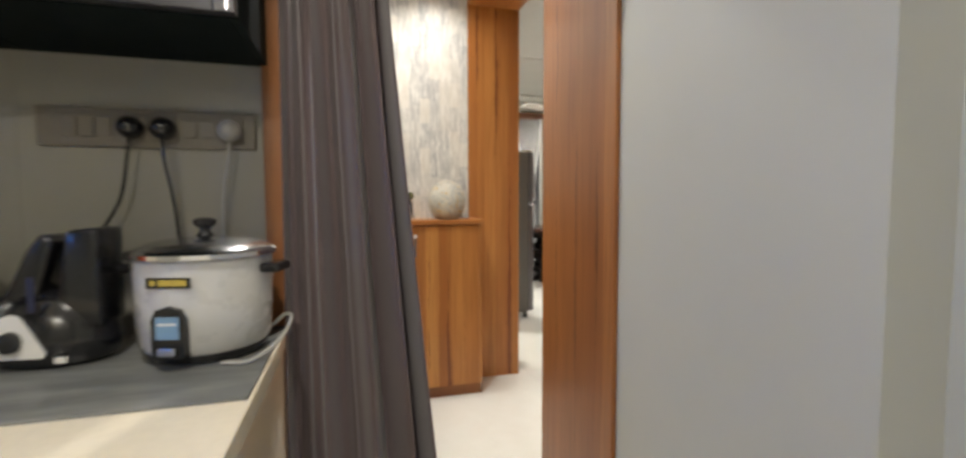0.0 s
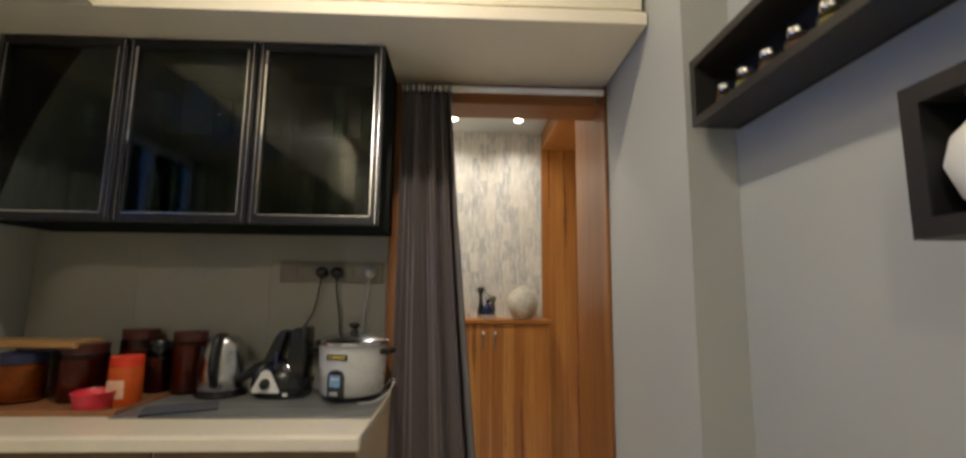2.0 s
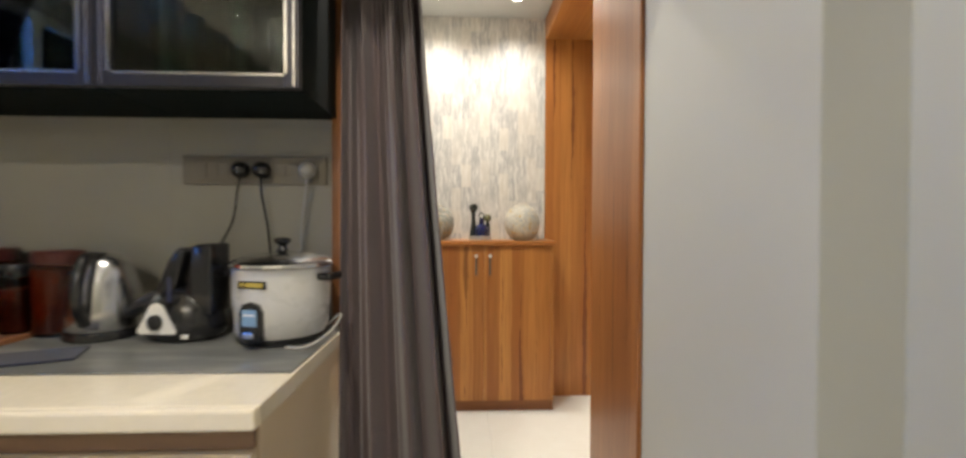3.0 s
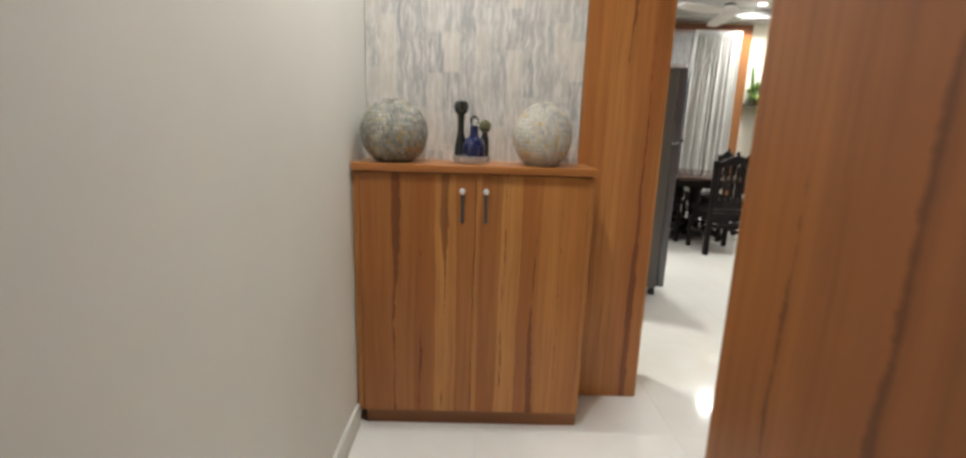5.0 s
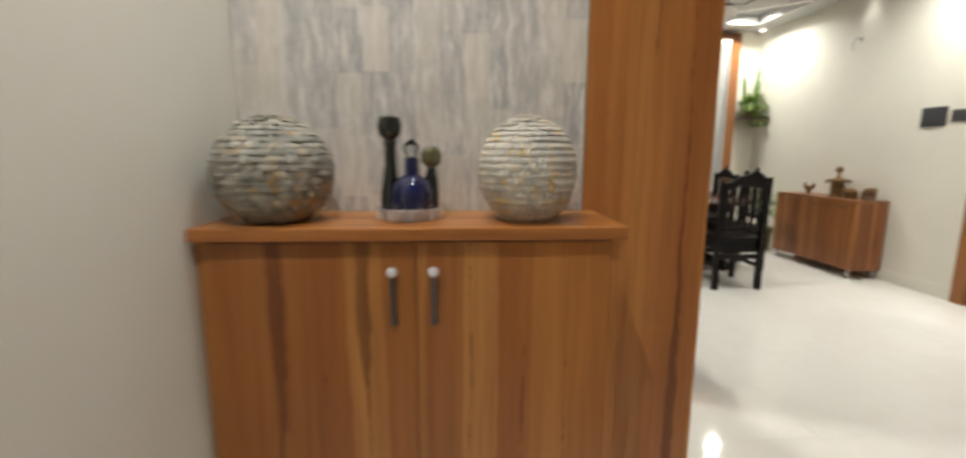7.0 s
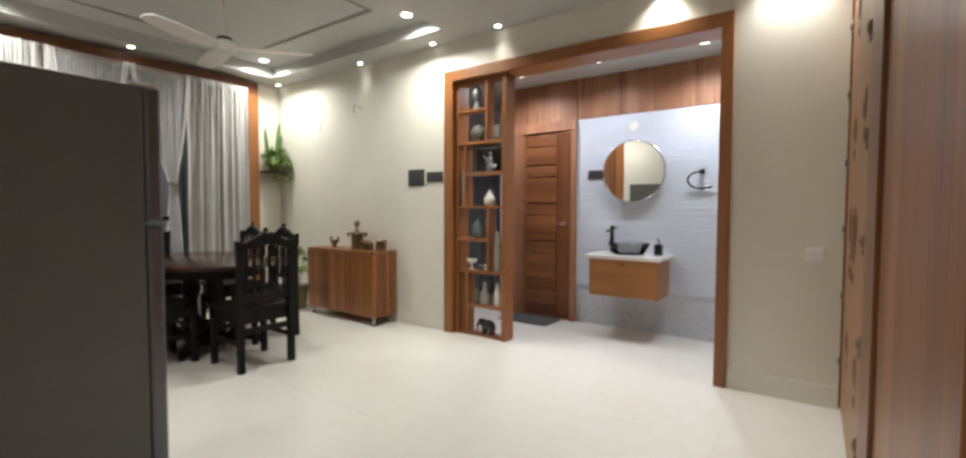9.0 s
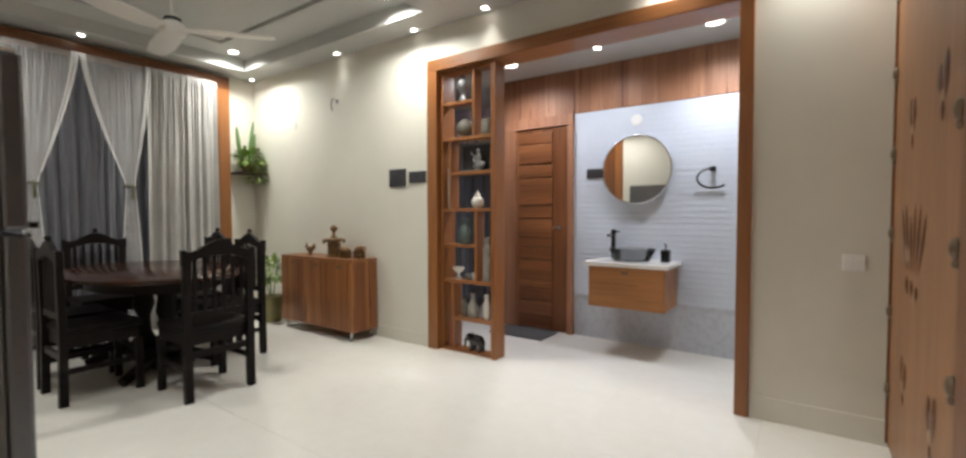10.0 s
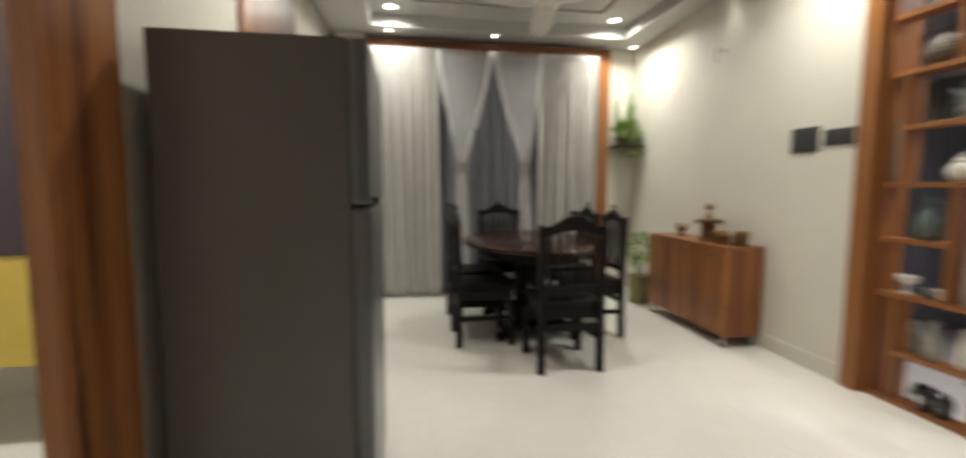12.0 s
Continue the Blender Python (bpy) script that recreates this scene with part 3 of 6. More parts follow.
# kitchen doorway: frame and wood-clad pier
trim("door_frame_kitchen", M["frame"], (0.085, 0.13, 1.36, 1.52, 0, 2.0), label="teak door frame beside the curtain")
trim("door_lintel_kitchen", M["frame_x"], (0.085, 0.948, 1.36, 1.52, 2.002, 2.083), label="teak door head above the curtain rod")
trim("pier_cladding", M["pier"], (0.948, 1.33, 1.352, 1.84, 0, 2.50), label="pier clad in streaky teak laminate", r=0.003)
trim("portal_column", M["teak"], (0.988, 1.326, 3.115, 3.34, 0, 2.74), label="column clad in streaky teak laminate", r=0.003)
trim("portal_beam", M["teak_y"], (0.988, 1.326, 1.842, 3.113, 2.365, 2.74), label="teak-clad beam over the way to the dining room", r=0.003)
solid("wall_covering", B(0.13, 0.985, 3.118, 3.129, 0.9, 2.499), M["bark"], "grey and cream flaked veneer wall covering", "wall covering", "structure")
trim("pier_living", M["red_teak"], (1.30, 1.32, 4.185, 4.46, 0, 2.74), (1.262, 1.32, 4.165, 4.183, 0, 2.12), label="teak-clad door jamb beside the fridge", r=0.003)
trim("panel_living", M["frame"], (1.30, 1.325, 5.46, 5.61, 0, 2.73), label="teak door jamb beyond the fridge", r=0.003)
trim("panel_living_dark", M["door"], (1.30, 1.318, 5.612, 6.6, 0, 2.73), label="dark teak wall panel beyond the fridge", r=0.003)

# frame of the wide opening
trim("opening_frame_north", M["frame"], (EX - 0.03, 4.90, 5.235, 5.342, 0, 2.365), label="teak post of the wide opening", r=0.004)
trim("opening_frame_south", M["frame"], (EX - 0.03, 4.90, 2.912, 2.984, 0, 2.365), label="teak post of the wide opening", r=0.004)
trim("opening_frame_head", M["frame_y"], (EX - 0.03, 4.90, 2.912, 5.342, 2.367, 2.465), label="teak head of the wide opening", r=0.004)
# window frame and pelmet
trim("window_frame", M["frame"], (4.215, 4.345, 8.05, NY, 0, 2.573), label="teak side frame of the curtained window", r=0.004)
trim("window_head", M["pelmet"], (1.30, 4.345, 8.05, NY, 2.575, 2.705), label="teak window head above the curtains", r=0.004)

# wood panelling above the wash wall and beside its door
panelling = solid("wash_wall_panelling", B(WX - 0.006, WX - 0.001, 2.2, 5.45, 2.112, 2.529), M["gap"], "teak panels above the ribbed wash wall", "wall panelling", "structure")
for k in range(9):
    y = 2.2 + 0.38 * k
    part("panel", B(WX - 0.018, WX - 0.0065, y + 0.002, min(y + 0.38, 5.45) - 0.002, 2.113, 2.528, r=0.002), M["wash_wood"], panelling)
trim("bath_door_surround", M["wash_wood"], (WX - 0.055, WX - 0.001, 4.487, 4.545, 0, 2.005), (WX - 0.055, WX - 0.001, 5.115, 5.32, 0, 2.005), (WX - 0.055, WX - 0.001, 4.487, 5.32, 2.007, 2.11), label="teak frame of the bathroom door")

# ribbed tile: each rib a shallow slope, plain tile below
bm = bmesh.new()
profile, z, step = [(WX - 0.001, 0.40)], 0.40, 0.0488
while z < 2.08:
    profile += [(WX - 0.0226, z), (WX - 0.0216, z + step * 0.55), (WX - 0.0186, z + step * 0.985)]
    z += step
profile += [(WX - 0.001, z)]
prism(bm, profile, 2.2, 4.485, axis="z")
bmesh.ops.transform(bm, matrix=Matrix(((1, 0, 0, 0), (0, 0, 1, 0), (0, 1, 0, 0), (0, 0, 0, 1))), verts=bm.verts)
solid("wash_wall_tile", bm, M["tile_rib"], "white wall tile with horizontal ribs", "wall tile", "structure")
low = new("wash_wall_low", mesh("wash_wall_low", B(WX - 0.012, WX - 0.001, 2.2, 4.485, 0, 0.398), M["tile_plain"]))
tagged(low, "grey-white tiled foot of the wash wall", "wall tile", "", "structure")

# backsplash slabs with joints
splash = tagged(new("backsplash", mesh("backsplash", B(-1.25, 0.083, KB - 0.004, KB - 0.001, 0.86, 1.47), M["backsplash"])), "glossy grey-beige tiled backsplash", "wall tile", "", "structure")
for x0, x1 in ((-1.248, -0.8605), (-0.860, -0.3605), (-0.360, 0.082)):
    part("tile", B(x0, x1, KB - 0.012, KB - 0.003, 0.87, 1.468, r=0.0005), M["backsplash"], splash)


# ---- lamps that show ----
def downlight(x, y, z, r, material, label, group, ring="white"):
    ob = thing("downlight", (x, y, z), label, "ceiling light", group)
    part("bezel", L([(r * 1.25, -0.004), (r * 1.3, 0.0), (r * 1.3, 0.0005)], 28), M[ring], ob)
    bm = bmesh.new()
    bmesh.ops.create_circle(bm, cap_ends=True, radius=r, segments=28, matrix=pose(0, 0, -0.0055))
    part("diffuser", bm, material, ob, "glowing white diffuser")
    return ob


for x, y in WALL_SPOTS:
    downlight(x, y, CEIL, 0.026, M["lamp"], "small round recessed downlight, lit", "wall downlights")
for x, y in TRAY_SPOTS:
    downlight(x, y, TRAY, 0.048, M["lamp_big"], "large round recessed ceiling light, lit", "tray lights")
# the third fitting goes with the added beam before the cabinet
for x, y in FOYER_SPOTS:
    downlight(x, y, 2.50, 0.03, M["lamp"], "small round recessed foyer light, lit", "foyer lights")
for x, y in WASH_SPOTS:
    downlight(x, y, 2.53, 0.06, M["lamp_big"], "round recessed light of the wash area, lit", "wash lights")
downlight(*WASH_SMALL, 2.53, 0.028, M["lamp"], "small round recessed light of the wash area, lit", "wash lights")
for x, y in KITCHEN_SPOTS:
    downlight(x, y, 2.75, 0.05, M["lamp_big"], "round recessed kitchen light, lit", "kitchen lights")


# ---- cloth ----
def drape(name, top, bottom, z0, z1, y, folds, amp, material, label, category="curtain", waist=None, group="", seed=1, lean=0.0, hems=False):
    """Hanging cloth from x range top to x range bottom; waist = (z, x0, x1) gathers it there.
    Its folds have uneven widths and depths, pinched at the heading and fewer and fuller lower down."""
    rng = random.Random(seed)
    nu, nv = folds * 12, 30

    def spread(count):
        w = [rng.uniform(0.45, 1.6) for _ in range(count)]
        edges = [0.0]
        for v in w:
            edges.append(edges[-1] + v / sum(w))
        return edges, [rng.uniform(0.35, 1.3) for _ in w]

    def ripple(u, sets):
        edges, deep = sets
        k = next((i for i in range(len(deep)) if u <= edges[i + 1]), len(deep) - 1)
        f = (u - edges[k]) / (edges[k + 1] - edges[k])
        return deep[k] * (0.5 - 0.5 * math.cos(2 * math.pi * f)) ** 0.8 - 0.4

    high, low = spread(folds), spread(max(3, int(folds * 0.6)))
    bm = bmesh.new()
    grid = []
    for j in range(nv + 1):
        t = j / nv
        z = z1 + (z0 - z1) * t
        squeeze = 1.0
        if waist is None:
            e = t ** 1.2
            a, b = top[0] + (bottom[0] - top[0]) * e, top[1] + (bottom[1] - top[1]) * e
        else:
            wz, wa, wb = waist
            if z > wz:
                e = ((z1 - z) / (z1 - wz)) ** 1.35
                a, b = top[0] + (wa - top[0]) * e, top[1] + (wb - top[1]) * e
            else:
                e = min(1.0, (wz - z) / (wz - z0) * 1.6) ** 0.7
                a, b = wa + (bottom[0] - wa) * e, wb + (bottom[1] - wb) * e
            squeeze = 0.45 + 0.55 * min(1.0, (b - a) / max(0.01, top[1] - top[0]))
        head = max(0.0, 1.0 - t * 3.2)
        full = min(1.0, 0.25 + 1.5 * t)
        row = []
        for i in range(nu + 1):
            u = i / nu
            us = min(1.0, max(0.0, u + 0.012 * math.sin(3.1 * t + 9 * u + seed)))
            d = amp * squeeze * ((0.9 - 0.45 * full) * ripple(u, high) + 1.5 * full * ripple(us, low) + 0.5 * head * math.sin(2 * math.pi * 2 * folds * u))
            row.append(bm.verts.new((a + (b - a) * u + 0.22 * d * math.cos(7 * u + seed), y + d + lean * t, z + 0.005 * math.sin(9 * u + seed) * t + 0.006 * head * math.sin(2 * math.pi * 2 * folds * u))))
        grid.append(row)
    for r1, r2 in zip(grid, grid[1:]):
        for i in range(nu):
            bm.faces.new((r1[i], r1[i + 1], r2[i + 1], r2[i]))
    w = nu // 11
    strips = [[[v.co.copy() for v in row[a:b]] for row in grid] for a, b in ((0, w), (nu - w + 1, nu + 1))] if hems else []
    ob = solid(name, bm, material, label, category, group=group, smooth=True)
    mod = ob.modifiers.new("thickness", "SOLIDIFY")
    mod.thickness = 0.002
    for strip in strips:
        bm = bmesh.new()
        vs = [[bm.verts.new(p + Vector((0, -0.006, 0))) for p in row] for row in strip]
        for r1, r2 in zip(vs, vs[1:]):
            for i in range(len(r1) - 1):
                bm.faces.new((r1[i], r1[i + 1], r2[i + 1], r2[i]))
        part("hem", bm, M["sheer_hem"], ob, smooth=True).modifiers.new("thickness", "SOLIDIFY").thickness = 0.003
    return ob


# kitchen curtain on its rod
drape("door_curtain", (0.135, 0.322), (0.120, 0.497), 0.02, 2.045, 1.30, 8, 0.050, M["curtain_grey"], "mauve-grey door curtain gathered to one side of a doorway", seed=4)
rod = thing("curtain_rod", (0.13, 1.30, 2.035), "cream curtain rod across the doorway", "curtain rod")
part("rod", T([(0, 0, 0), (0.80, 0, 0)], 0.013), M["white"], rod, smooth=True)
for x in (0.005, 0.79):
    part("bracket", B(x - 0.008, x + 0.008, 0.01, 0.06, -0.015, 0.02, r=0.003), M["brass"], rod, "brass bracket")
for i in range(9):
    bm = bmesh.new()
    x = 0.012 + i * 0.021
    tube(bm, [(x, 0.019 * math.cos(a), 0.019 * math.sin(a)) for a in (2 * math.pi * k / 14 for k in range(15))], 0.0025, 6)
    part("ring", bm, M["aluminium"], rod, smooth=True)

# window curtains on a slim track
CY = 7.955
ob = thing("curtain_track", (2.80, 8.0, 2.575), "slim brown curtain track across the window head", "curtain track")
part("rail", B(-1.40, 1.37, 0.004, 0.022, -0.012, 0.012, r=0.003), M["pelmet"], ob)
for x in (-1.3, -0.4, 0.5, 1.3):
    part("bracket", B(x - 0.012, x + 0.012, 0.0225, 0.0495, -0.010, 0.010, r=0.002), M["white"], ob)
drape("window_curtain", (3.50, 4.15), (3.47, 4.15), 0.01, 2.60, CY, 13, 0.030, M["curtain_cream"], "cream pleated full-length window curtain", group="cream curtains", seed=2)
drape("window_curtain", (1.42, 2.40), (1.42, 2.44), 0.01, 2.60, CY, 18, 0.032, M["curtain_cream"], "cream pleated full-length window curtain", group="cream curtains", seed=3)
drape("blackout_curtain", (2.38, 3.53), (2.36, 3.55), 0.02, 2.58, CY + 0.070, 20, 0.020, M["curtain_slate"], "slate grey pleated curtain behind white sheers", seed=5)
drape("sheer_curtain", (2.39, 2.985), (2.56, 2.74), 0.03, 2.585, CY - 0.035, 11, 0.009, M["sheer"], "white sheer curtain tied at its waist", waist=(1.43, 2.625, 2.685), group="tied sheers", seed=6, hems=True)
drape("sheer_curtain", (2.985, 3.53), (3.25, 3.43), 0.03, 2.585, CY - 0.035, 11, 0.009, M["sheer"], "white sheer curtain tied at its waist", waist=(1.43, 3.31, 3.37), group="tied sheers", seed=7, hems=True)
for x in (2.655, 3.34):
    tie = thing("curtain_tieback", (x, CY - 0.03, 1.43), "dark olive rope tieback round a sheer curtain", "tieback", "tiebacks")
    bm = bmesh.new()
    tube(bm, [(0.042 * math.cos(a), 0.034 * math.sin(a), 0.006 * math.sin(2 * a)) for a in (2 * math.pi * k / 20 for k in range(21))], 0.010, 8)
    part("band", bm, M["olive_rope"], tie, smooth=True)
    part("tassel", L([(0.004, -0.13), (0.013, -0.12), (0.010, -0.05), (0.014, -0.03), (0.004, 0)], 12, centre=(0.01, -0.04, 0)), M["olive_rope"], tie, smooth=True)


# ---- kitchen ----
def cabinet_base(x0, x1, label):
    ob = thing("base_cabinet", ((x0 + x1) / 2, 1.10, 0), label, "cabinet", "kitchen base cabinets")
    h = (x1 - x0) / 2
    part("body", B(-h, h, -0.27, 0.285, 0.10, 0.835), M["laminate"], ob)
    part("plinth", B(-h, h, -0.22, 0.285, 0, 0.098), M["gap"], ob)
    part("handle_channel", B(-h + 0.004, h - 0.004, -0.283, -0.271, 0.795, 0.832), M["gap"], ob, "brown recessed handle channel")
    part("door", B(-h + 0.003, h - 0.003, -0.292, -0.272, 0.105, 0.790, r=0.002), M["laminate"], ob)
    return ob


for x0, x1 in ((-1.248, -0.88), (-0.878, -0.40), (-0.398, 0.115)):
    cabinet_base(x0, x1, "cream laminate base cabinet with a brown handle channel")
worktop = thing("worktop", (-0.56, 1.08, 0.836), "cream stone kitchen worktop with a rounded front edge", "worktop")
part("slab", B(-0.689, 0.684, -0.272, KB - 0.014 - 1.08, 0, 0.034, r=0.002), M["counter"], worktop)
part("front_edge", B(-0.689, 0.684, -0.290, -0.2725, -0.002, 0.034, r=0.006), M["counter"], worktop, "rounded front edge")
bm = B(-0.62, 0.118, 0.965, 1.37, 0.870, 0.8745, r=0.0015)
solid("counter_mat", bm, M["mat_grey"], "grey marbled mat on the kitchen worktop", "mat")


def wall_cabinet(x0, x1):
    ob = thing("wall_cabinet", (x0, 1.075, 1.45), "dark aluminium wall cabinet with a smoked glass door", "cabinet", "glass wall cabinets")
    w, h, d = x1 - x0, 0.635, 0.30
    for name, b in (("side", (0.001, 0.016, 0.021, d, 0, h)), ("side", (w - 0.016, w - 0.001, 0.021, d, 0, h)), ("bottom", (0.0165, w - 0.0165, 0.021, d, 0, 0.018)), ("top", (0.0165, w - 0.0165, 0.021, d, h - 0.018, h)), ("back", (0.0165, w - 0.0165, d - 0.01, d, 0.0185, h - 0.0185))):
        part(name, B(*b), M["cabinet_inside"], ob)
    part("shelf", B(0.018, w - 0.018, 0.04, d - 0.012, 0.30, 0.312), M["smoked"], ob, "glass shelf")
    f = 0.034
    door = part("door", B(f - 0.004, w - f + 0.004, 0.007, 0.011, f - 0.004, h - f + 0.004), M["smoked"], ob, "smoked glass door pane")
    for b in ((0.002, f, 0, 0.02, 0.002, h - 0.002), (w - f, w - 0.002, 0, 0.02, 0.002, h - 0.002)):
        part("stile", B(*b, r=0.002), M["aluminium"], door, "dark aluminium stile")
    for b in ((f, w - f, 0, 0.02, 0.002, f), (f, w - f, 0, 0.02, h - f, h - 0.002)):
        part("rail", B(*b, r=0.002), M["aluminium"], door, "dark aluminium rail")
    part("edge_strip", B(f - 0.008, f - 0.001, -0.003, 0.0, f, h - f), M["chrome"], door, "bright door edge")
    part("edge_strip", B(w - f + 0.001, w - f + 0.006, -0.003, 0.0, f, h - f), M["steel"], door, "bright door edge")
    for x in (0.012, w - 0.015):
        part("edge_strip", B(x, x + 0.003, -0.002, 0.0, 0.006, h - 0.006), M["steel"], door, "thin bright profile line")
    part("edge_strip", B(f, w - f, -0.003, 0.0, f - 0.006, f - 0.001), M["steel"], door, "bright door edge")
    return ob


CABS = [(-1.19, -0.766), (-0.764, -0.334), (-0.332, 0.098)]
for x0, x1 in CABS:
    wall_cabinet(x0, x1)


def tumbler(x, y, z, r, h, material="tumbler", name="drinking_glass", label="clear drinking glass on a cabinet shelf"):
    bm = L([(r * 0.8, 0), (r * 0.86, 0.006), (r, h), (r - 0.003, h), (r * 0.8, 0.008), (0.002, 0.008)], 20)
    return solid(name, bm, M[material], label, "glass", group="glasses in the cabinets", at=pose(x, y, z), smooth=True)


rng = random.Random(11)
for x0, x1 in CABS:
    for k in range(4):
        x = x0 + 0.075 + k * 0.09
        tumbler(x, 1.15 + rng.uniform(-0.03, 0.05), 1.468, 0.03 + rng.uniform(-0.004, 0.006), rng.uniform(0.15, 0.25))
        if k != 1:
            tumbler(x + 0.01, 1.16 + rng.uniform(-0.03, 0.04), 1.762, 0.03, rng.uniform(0.10, 0.19))

# lofts above
loft = thing("loft_cabinet", (-0.15, 1.14, 2.087), "cream laminate loft cupboard above the doorway", "cabinet", "loft cupboards")
part("base", B(-1.09, 1.105, -0.24, 0.245, 0, 0.045, r=0.003), M["loft"], loft)
part("body", B(-1.09, 1.105, -0.20, 0.245, 0.047, 0.66), M["loft"], loft)
for a, b in ((-0.58, 0.172), (0.180, 1.095)):
    part("door", B(a, b, -0.222, -0.202, 0.062, 0.655, r=0.003), M["loft"], loft)
loft2 = thing("loft_cabinet", (-1.0, -0.6, 2.087), "cream laminate loft cupboard along the side wall", "cabinet", "loft cupboards")
part("base", B(-0.245, 0.25, -1.7, 1.497, 0, 0.045, r=0.003), M["loft"], loft2)
part("body", B(-0.245, 0.21, -1.7, 1.497, 0.047, 0.66), M["loft"], loft2)
for a, b in ((-1.69, -0.9), (-0.89, -0.1), (-0.09, 0.70), (0.71, 1.48)):
    part("door", B(0.212, 0.232, a, b, 0.062, 0.655, r=0.003), M["loft"], loft2)


def power_strip():
    ob = thing("switchboard", (-0.323, KB - 0.012, 1.267), "long grey switchboard with sockets above the worktop", "switchboard")
    w, h = 0.392, 0.078
    part("plate", B(0, w, -0.012, 0, 0, h, r=0.003), M["plate"], ob)
    for x in (0.045, 0.075, 0.105):
        part("switch", B(x, x + 0.022, -0.017, -0.0125, 0.018, 0.06, r=0.002), M["plate"], ob)
    for x in (0.255, 0.29):
        part("switch", B(x, x + 0.026, -0.017, -0.0125, 0.022, 0.058, r=0.002), M["plate"], ob, "pale grey switch")
    for x in (0.165, 0.222, 0.345):
        part("socket", B(x - 0.024, x + 0.024, -0.015, -0.0125, 0.012, 0.068, r=0.002), M["plate"], ob)
    return ob


power_strip()


def plug(x, material, label, cable, cmat, clabel):
    ob = thing("plug", (x, KB - 0.028, 1.305), label, "plug", "plugs in the switchboard")
    bm = L([(0.016, 0), (0.023, 0.006), (0.022, 0.024), (0.012, 0.036), (0.004, 0.038)], 20)
    part("body", moved(bm, pose(0, 0, 0, 90, 0, 0)), M[material], ob, smooth=True)
    part("cable", T(bend([(p[0] - x, p[1] - (KB - 0.028), p[2] - 1.305) for p in cable]), 0.0034, 8), M[cmat], ob, clabel, smooth=True)


plug(-0.158, "black", "black three-pin plug with a cable", [(-0.158, 1.345, 1.29), (-0.162, 1.34, 1.25), (-0.18, 1.345, 1.16), (-0.225, 1.345, 1.07), (-0.235, 1.32, 0.95)], "black", "black cable")
plug(-0.101, "black", "black three-pin plug with a cable", [(-0.101, 1.345, 1.29), (-0.098, 1.34, 1.24), (-0.085, 1.35, 1.14), (-0.082, 1.365, 1.02), (-0.08, 1.365, 0.90)], "black", "black cable")
plug(0.022, "grey_cable", "grey-white three-pin plug with a cable", [(0.022, 1.345, 1.29), (0.020, 1.34, 1.25), (0.005, 1.35, 1.15), (0.0, 1.368, 1.02), (0.01, 1.368, 0.90)], "grey_cable", "grey-white cable")


def rice_cooker():
    ob = thing("rice_cooker", (0.002, 1.225, 0.8745), "silver-white electric rice cooker with a glass lid", "rice cooker", turn=-14)
    part("base", L([(0.088, 0), (0.096, 0.004), (0.1, 0.014), (0.1, 0.018)], 40), M["black"], ob, smooth=True)
    part("body", L([(0.1, 0.0185), (0.108, 0.03), (0.112, 0.10), (0.114, 0.178), (0.112, 0.18)], 48), M["cooker"], ob, smooth=True)
    part("rim", L([(0.113, 0.1805), (0.122, 0.184), (0.123, 0.192), (0.117, 0.197), (0.112, 0.196)], 48), M["chrome"], ob, smooth=True)
    lid = part("lid", L([(0.112, 0.1965), (0.10, 0.204), (0.07, 0.212), (0.03, 0.216), (0.002, 0.217)], 40), M["steel"], ob, "domed lid", smooth=True)
    part("knob", L([(0.016, 0.2175), (0.010, 0.224), (0.009, 0.231), (0.019, 0.239), (0.020, 0.247), (0.012, 0.251)], 24), M["black"], lid, "black lid knob", smooth=True)
    for s in (-1, 1):
        part("handle", B(s * 0.128 - 0.018, s * 0.128 + 0.018, -0.032, 0.032, 0.150, 0.168, r=0.006), M["black"], ob, "black side handle")
    bm = bmesh.new()
    prism(bm, [(-0.026, 0.022), (0.026, 0.022), (0.027, 0.085), (0.019, 0.103), (0, 0.109), (-0.019, 0.103), (-0.027, 0.085)], -0.121, -0.100)
    panel = part("control_panel", bm, M["black"], ob, "arched control panel")
    part("sticker", B(-0.019, 0.019, -0.1225, -0.1212, 0.055, 0.092, r=0.0004), M["blue_label"], panel, "pale blue sticker")
    part("print", B(-0.015, 0.015, -0.1232, -0.1226, 0.078, 0.082), M["white"], panel)
    part("lever", B(-0.014, 0.014, -0.129, -0.1212, 0.028, 0.042, r=0.002), M["steel"], panel)
    bm = B(-0.036, 0.036, -0.1145, -0.1125, 0.138, 0.156, r=0.0006)
    badge = part("badge", bm, M["black"], ob, "black and yellow badge")
    part("print", B(-0.016, 0.030, -0.1155, -0.1146, 0.142, 0.152), M["yellow"], badge)
    bm = L([(0.005, 0), (0.005, 0.0012)], 16)
    part("print", moved(bm, pose(-0.025, -0.1146, 0.147, 90)), M["yellow"], badge)
    part("cord", T(bend([(0.095, 0.06, 0.03), (0.125, 0.045, 0.055), (0.152, 0.01, 0.058), (0.150, -0.045, 0.03), (0.115, -0.085, 0.006), (0.07, -0.09, 0.0045)]), 0.0034, 8), M["grey_cable"], ob, "grey-white power cord", smooth=True)
    return ob


rice_cooker()


